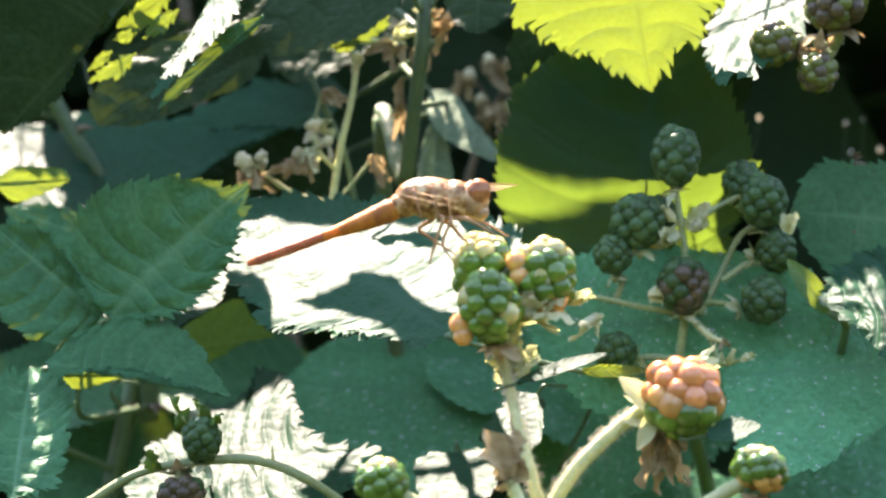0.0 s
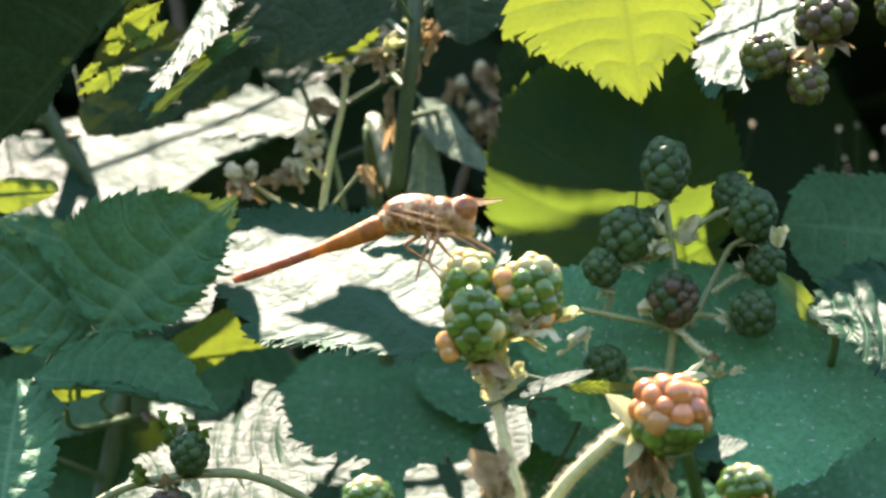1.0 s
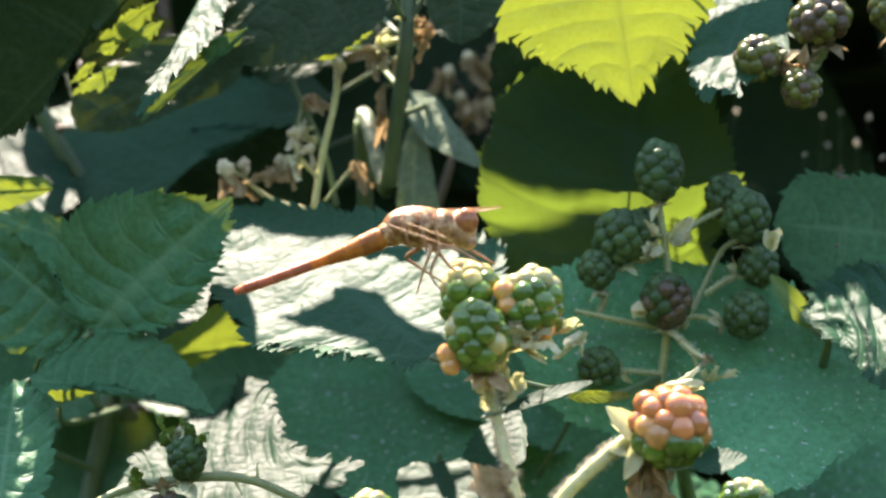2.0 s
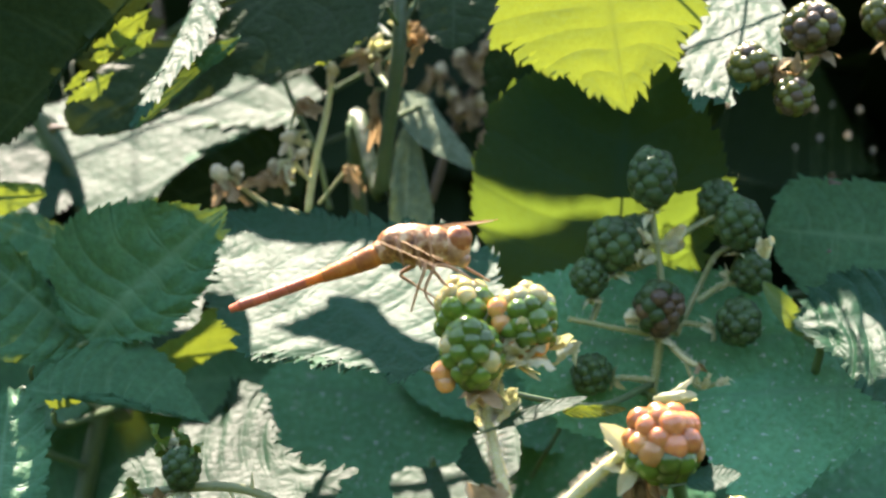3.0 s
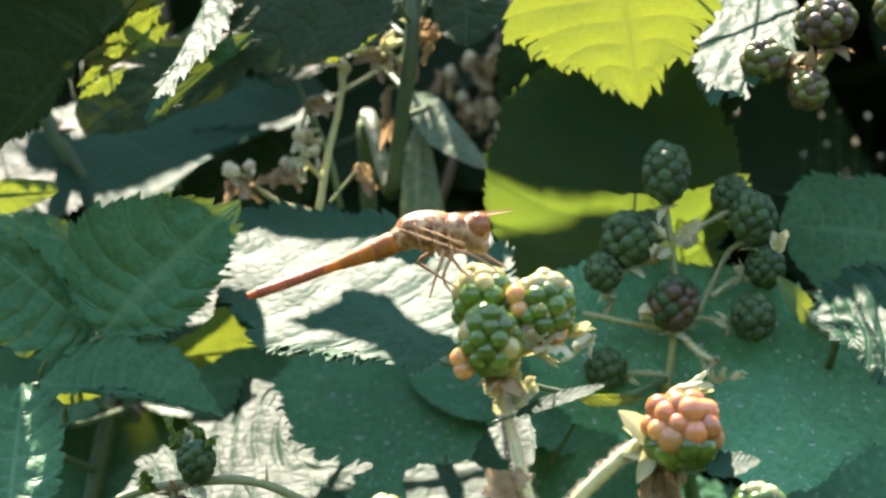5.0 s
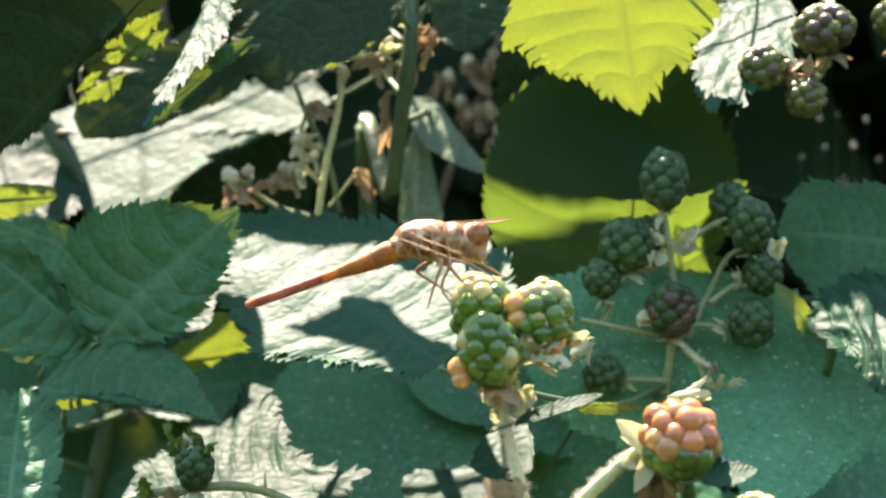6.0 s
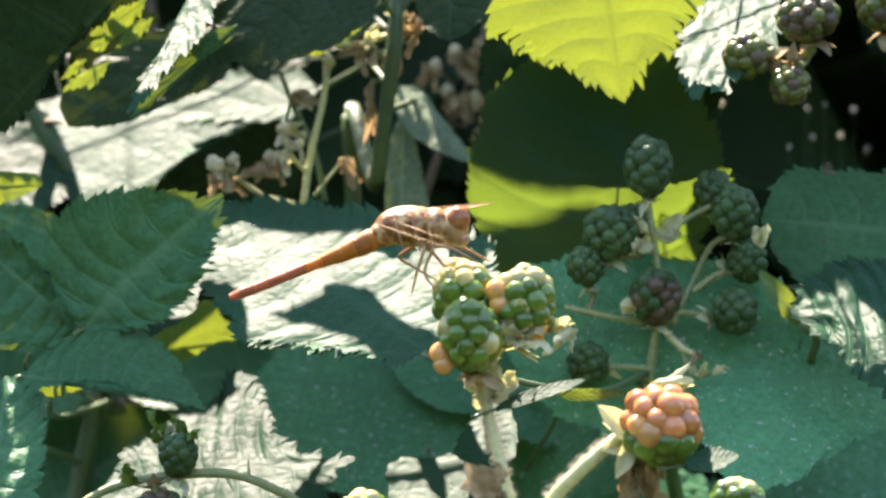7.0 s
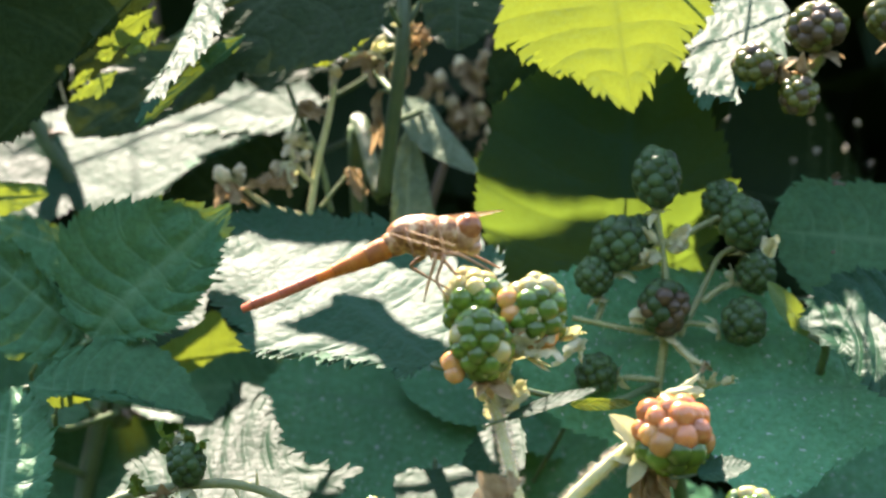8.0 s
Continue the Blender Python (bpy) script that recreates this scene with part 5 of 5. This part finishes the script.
dim = thing("withered_flower_spray", (-0.0024, 0.1250, 0.9112), "brown spent bramble flowers deep in the shade", "flower spray")
stalk(dim, [(-0.0024, 0.1250, 0.9112), (0.0016, 0.1250, 0.9233), (0.0061, 0.1240, 0.9333), (0.0086, 0.1240, 0.9423)], [0.0008, 0.0007, 0.0005], STEM_BROWN, 301)
for a, b, c, seed in (
    ((0.0122, 0.1230, 0.9368), (0.0096, 0.1220, 0.9332), (0.0061, 0.1245, 0.9333), 310),
    ((0.0076, 0.1230, 0.9383), (0.0061, 0.1220, 0.9347), (0.0061, 0.1245, 0.9333), 311),
    ((0.0031, 0.1230, 0.9373), (0.0046, 0.1220, 0.9337), (0.0061, 0.1245, 0.9333), 312),
    ((0.0066, 0.1230, 0.9292), (0.0054, 0.1220, 0.9252), (0.0041, 0.1245, 0.9283), 313),
    ((0.0016, 0.1230, 0.9302), (0.0031, 0.1220, 0.9267), (0.0041, 0.1245, 0.9283), 314),
    ((0.0086, 0.1230, 0.9252), (0.0076, 0.1220, 0.9227), (0.0016, 0.1245, 0.9232), 315),
    ((-0.0004, 0.1230, 0.9347), (-0.0014, 0.1220, 0.9317), (0.0041, 0.1245, 0.9283), 316),
    ((0.0106, 0.1230, 0.9413), (0.0121, 0.1220, 0.9387), (0.0081, 0.1245, 0.9403), 317)):
    stalk(dim, [c, Vector(c).lerp(Vector(a), 0.5) + Vector((0, 0, 0.0006)), a], [0.0003, 0.00025], STEM_BROWN, seed)
    withered(dim, a, b, 0.0042, 6, seed)
    part("bud", ball(a, (0.0011, 0.0011, 0.0013), 10, 12, None, 0.2, seed), BUD, dim)
# Invented pale balls on hair-thin stems stand in for blurred glints of light.
glint = thing("glint_spray", (0.0722, 0.1520, 0.9115), "tiny pale balls standing in for glints before the dark hollow", "bud spray")
for at, r in (((0.0523, 0.1500, 0.9293), 0.00041), ((0.0691, 0.1500, 0.9231), 0.00036), ((0.0743, 0.1500, 0.9235), 0.00045), ((0.0681, 0.1500, 0.9284), 0.00032), ((0.0766, 0.1500, 0.9282), 0.00041), ((0.0714, 0.1500, 0.9291), 0.00023), ((0.0648, 0.1500, 0.9213), 0.00023), ((0.0790, 0.1500, 0.9208), 0.00027)):
    part("bud", ball(at, (r, r, r * 1.2), 8, 10), HAIR, glint)
    part("stem", tube([(0.0722, 0.1520, 0.9115), (at[0], at[1] + 0.001, at[2] - 0.012), at], [0.00004, 0.00004, 0.00003], 12, 4), STEM_GREEN, glint)

# ---------- dragonfly ----------
CHITIN = plain_material("orange_brown_chitin", (0.46, 0.13, 0.02), (0.62, 0.24, 0.04), 0.45, 600, 0.3, 0.18, 0.4)
CHITIN_RED = plain_material("reddish_chitin", (0.38, 0.105, 0.045), (0.48, 0.17, 0.075), 0.45, 600, 0.3, 0.18, 0.4)
CHITIN_RING = plain_material("dark_orange_chitin", (0.24, 0.075, 0.018), (0.40, 0.15, 0.03), 0.45, 500, 0.3, 0.18, 0.3)
CHITIN_PALE = plain_material("straw_brown_chitin", (0.13, 0.045, 0.016), (0.60, 0.36, 0.16), 0.36, 330, 0.8, 0.7)
EYE = plain_material("red_brown_eye", (0.22, 0.065, 0.02), (0.40, 0.16, 0.05), 0.17, 900, 0.05, 0.35)
def thorax_material():
    m, t, p, out = material("mottled_thorax")
    n = noise_node(t, 620, 4, 0.6)
    c = ramp(t, n.outputs[0], [(0.36, (0.10, 0.035, 0.010)), (0.47, (0.28, 0.12, 0.030)), (0.55, (0.42, 0.22, 0.07)), (0.64, (0.58, 0.40, 0.18))])
    t.links.new(c.outputs[0], p.inputs["Base Color"])
    p.inputs["Roughness"].default_value = 0.38
    p.inputs["Specular IOR Level"].default_value = 0.4
    bump(t, n.outputs[0], 0.7, 0.0006, p)
    return m


CHITIN_MOTTLED = thorax_material()
LEG = plain_material("brown_leg", (0.30, 0.14, 0.05), (0.50, 0.27, 0.11), 0.45, 600, 0.3)
VEIN_PALE = plain_material("straw_wing_vein", (0.50, 0.36, 0.20), (0.64, 0.50, 0.32), 0.6, 600, 0.2, 0.15, 0.0, (0.7, 0.55, 0.35), 0.5)
VEIN = plain_material("amber_wing_vein", (0.22, 0.10, 0.04), (0.36, 0.19, 0.08), 0.6, 600, 0.2, 0.15)


def wing_material():
    m, t, p, out = material("clear_wing_membrane")
    clear = t.nodes.new("ShaderNodeBsdfTransparent")
    gloss = t.nodes.new("ShaderNodeBsdfGlossy")
    gloss.inputs["Roughness"].default_value = 0.22
    gloss.inputs["Color"].default_value = (0.9, 0.88, 0.84, 1)
    mix = t.nodes.new("ShaderNodeMixShader")
    mix.inputs[0].default_value = 0.045
    t.links.new(clear.outputs[0], mix.inputs[1])
    t.links.new(gloss.outputs[0], mix.inputs[2])
    film = t.nodes.new("ShaderNodeBsdfTranslucent")
    film.inputs["Color"].default_value = (0.78, 0.66, 0.46, 1)
    veil = t.nodes.new("ShaderNodeMixShader")
    veil.inputs[0].default_value = 0.06
    t.links.new(mix.outputs[0], veil.inputs[1])
    t.links.new(film.outputs[0], veil.inputs[2])
    t.links.new(veil.outputs[0], out.inputs[0])
    return m


WING = wing_material()


def dragonfly():
    ob = thing("dragonfly", (-0.0047, 0.0000, 0.9036), "orange-brown dragonfly with clear wings perched on a berry", "dragonfly")
    back = smooth_line([(-0.0101, 0.0000, 0.9029), (-0.0160, 0.0000, 0.9005), (-0.0212, 0.0000, 0.8986), (-0.0272, 0.0000, 0.8964), (-0.0336, 0.0000, 0.8942)], 100)
    radius = lambda s: float(np.interp(s, [0, 0.08, 0.25, 0.45, 0.7, 0.93, 1], [0.0015, 0.0018, 0.0014, 0.00088, 0.00084, 0.00085, 0.0005]))
    marks = [0, 7, 17, 29, 41, 53, 65, 77, 86, 94, 100]
    for i in range(10):
        pts = back[marks[i]:marks[i + 1] + 1]
        radii = [radius((marks[i] + k) / 100) * (1.05 if k > len(pts) - 3 else 1.0) for k in range(len(pts))]
        part("abdomen_segment", tube(pts, radii, 14, 14), CHITIN_RING if i == 1 else CHITIN if i < 5 else CHITIN_RED, ob)
    chest = part("thorax", joined([
        ball((-0.0054, 0.0000, 0.9042), (0.0056, 0.0030, 0.0032), 12, 18, Matrix.Rotation(radians(4), 3, "Y")),
        ball((-0.0097, 0.0000, 0.9031), (0.0024, 0.0019, 0.0020), 8, 12),
        ball((-0.0019, 0.0000, 0.9039), (0.0030, 0.0027, 0.0031), 10, 14)]), CHITIN_MOTTLED, ob)
    for k, (a, b) in enumerate((((-0.0081, -0.0028, 0.9054), (-0.0068, -0.0026, 0.9008)), ((-0.0054, -0.0029, 0.9060), (-0.0042, -0.0026, 0.9003)), ((-0.0031, -0.0025, 0.9060), (-0.0022, -0.0020, 0.9004)))):
        part("thorax_stripe", tube([a, Vector(a).lerp(Vector(b), 0.5) + Vector((0, -0.0004, 0)), b], [0.0002, 0.0003, 0.0002], 8, 6), LEG, chest)
    head = part("head", joined([ball((0.0011, 0.0000, 0.9040), (0.0024, 0.0025, 0.0029), 12, 16), ball((0.0022, 0.0000, 0.9020), (0.0013, 0.0016, 0.0013), 8, 10)]), CHITIN_PALE, ob)
    for spot in ((0.0018, -0.0013, 0.9050), (0.0018, 0.0013, 0.9050)):
        part("eye", ball(spot, (0.0019, 0.0016, 0.0021), 14, 18, Matrix.Rotation(radians(20), 3, "Y")), EYE, head, "glossy red-brown compound eye")
    # legs grip the fruit
    for pts in (
        [(-0.0048, -0.0015, 0.9013), (-0.0036, -0.0030, 0.9008), (-0.0049, -0.0025, 0.8968), (-0.0057, -0.0010, 0.8939)],
        [(-0.0031, -0.0015, 0.9010), (-0.0023, -0.0030, 0.9006), (-0.0036, -0.0028, 0.8970), (-0.0019, -0.0025, 0.8942)],
        [(-0.0019, -0.0015, 0.9011), (0.0001, -0.0025, 0.9008), (0.0027, -0.0020, 0.8994), (0.0047, -0.0010, 0.8982)],
        [(-0.0012, 0.0015, 0.9011), (0.0014, 0.0025, 0.9011), (0.0044, 0.0030, 0.8996), (0.0064, 0.0040, 0.8985)],
        [(-0.0038, 0.0015, 0.9010), (-0.0023, 0.0025, 0.9001), (-0.0007, 0.0025, 0.8982), (0.0005, 0.0030, 0.8975)],
        [(-0.0051, 0.0015, 0.9011), (-0.0073, 0.0025, 0.8996), (-0.0056, 0.0025, 0.8982), (-0.0017, 0.0030, 0.8957)]):
        part("leg", tube(pts, [0.00038, 0.0003, 0.00022, 0.00012], 20, 7), LEG, ob)

    def wing(root, tip, chord, near):
        r, t = Vector(root), Vector(tip)
        a = (t - r)
        n = 40
        c = Vector(chord)
        verts, faces, front, rear = [], [], [], []
        for i in range(n + 1):
            u = i / n
            lead = 0.06 * math.sin(u * math.pi) * c.length
            w = (0.35 + 0.65 * min(1, u / 0.25) ** 0.7) * (1 - max(0, (u - 0.7) / 0.3) ** 2.5)
            base = r + a * u - c * lead / c.length
            front.append(base)
            rear.append(base + c * w)
            for j in range(9):
                verts.append(base + c * w * j / 8 + Vector((0, 0, 0.00002 if near else 0.0001)) * w * math.sin(j * 2.6 + u * 8))
        for i in range(n):
            for j in range(8):
                faces.append((i * 9 + j, (i + 1) * 9 + j, (i + 1) * 9 + j + 1, i * 9 + j + 1))
        ob_w = part("wing", (verts, faces), WING, ob, "clear veined wing")
        k = 0.4 if near else 0.8
        vein = VEIN_PALE if near else VEIN
        part("wing_vein", tube(front, [0.00014 * k, 0.00013 * k, 0.00008 * k], 40, 6), vein, ob_w)
        part("wing_vein", tube([p.lerp(q, 0.12) for p, q in zip(front, rear)], [0.00014 * k, 0.00012 * k, 0.00005 * k], 40, 5), vein, ob_w)
        if near:
            return
        part("wing_vein", tube([p.lerp(q, 0.38) for p, q in zip(front[:30], rear[:30])], [0.00013, 0.00006], 40, 5), VEIN, ob_w)
        part("wing_vein", tube([p.lerp(q, 0.65) for p, q in zip(front[:26], rear[:26])], [0.0001, 0.00005], 40, 5), VEIN, ob_w)
        part("wing_vein", tube(rear, [0.00006, 0.00005], 40, 4), VEIN, ob_w)
        cross = [tube([front[i].lerp(rear[i], k), front[i].lerp(rear[i], k + d)], [0.00004, 0.00004], 1, 3) for i in range(3, 37, 2) for k, d in ((0.0, 0.12), (0.12, 0.26), (0.4, 0.25), (0.66, 0.3))]
        part("wing_vein", joined(cross), VEIN, ob_w)
        mark = [front[i].lerp(rear[i], 0.06) for i in range(33, 37)]
        part("wing_mark", tube(mark, [0.0001, 0.00014, 0.0001], 6, 6), VEIN, ob_w, "dark wing mark")

    wing((-0.0056, 0.0010, 0.9067), (0.0079, 0.0240, 0.9080), (-0.001, 0.0045, -0.0006), False)
    wing((-0.0073, 0.0010, 0.9065), (0.0059, 0.0270, 0.9076), (-0.0022, 0.0055, -0.0006), False)
    wing((-0.0073, -0.0024, 0.9048), (-0.0010, -0.0260, 0.9019), (-0.0002, -0.0030, -0.0001), True)
    wing((-0.0109, -0.0022, 0.9048), (-0.0008, -0.0280, 0.9006), (-0.0002, -0.0034, -0.0001), True)
    return ob


perched = dragonfly()


# ---------- passing insect ----------
def fly():
    ob = thing("flying_insect", (-0.08, -0.30, 0.89), "small grey-brown insect darting past", "insect")
    body = plain_material("grey_brown_insect", (0.46, 0.41, 0.35), (0.62, 0.57, 0.50), 0.6, 500, 0.3)
    o = Vector((-0.08, -0.30, 0.89))
    part("body", joined([ball(o, (0.0060, 0.0017, 0.0017)), ball(o + Vector((0.0066, 0, 0.0002)), (0.0016, 0.0015, 0.0015))]), body, ob)
    for s in (-1, 1):
        co, faces, vein, _ = blade(o + Vector((0.001, s * 0.001, 0.001)), o + Vector((-0.004, s * 0.004, 0.004)), (0, 0, 1), 0.003, 5 + s, 0.0, 0.0, 0.0, 1, 0.0, 12, 3)
        part("wing", (co, faces), WING, ob)
    return ob


insect = fly()


def motions():
    out = (-0.085, -0.30, 0.885)
    walk(insect, [(0.0, pose(*out)), (4.1, pose(*out)), (4.16, pose(-0.060, -0.30, 0.8880, 0, -6, 0)), (4.23, pose(-0.024, -0.30, 0.8902, 0, -6, 0)), (4.3, pose(-0.085, -0.30, 0.897, 0, -10, 20)), (8.0, pose(-0.085, -0.30, 0.897, 0, -10, 20))])
    # the dragonfly lets its tail sink
    x, y, z = perched.location
    walk(perched, [(t, pose(x, y, z, 0, dip, 0)) for t, dip in ((0.0, 0.0), (6.4, 0.0), (7.0, -2.0), (7.5, -2.5), (8.0, -2.9))])
    # the breeze turns two leaves overhead, and their shade comes and goes
    for ob, turns in zip(swaying, (
            ((0.0, 0), (0.15, 8), (0.4, 46), (0.9, 53), (1.2, 40), (1.5, 6), (1.75, 10), (2.3, 45), (2.8, 53.5), (3.6, 53.5), (4.0, 36), (4.3, 34), (4.6, 43), (5.0, 35), (5.5, 50), (6.2, 53.5), (8.0, 53.5)),
            ((0.0, 53.5), (1.0, 52), (1.4, 14), (1.7, 20), (2.5, 53), (3.7, 53.5), (4.1, 20), (4.5, 24), (4.9, 50), (5.3, 53.5), (8.0, 53.5)))):
        x, y, z = ob.location
        walk(ob, [(t, pose(x, y, z, turn, 0, 0)) for t, turn in turns])


motions()
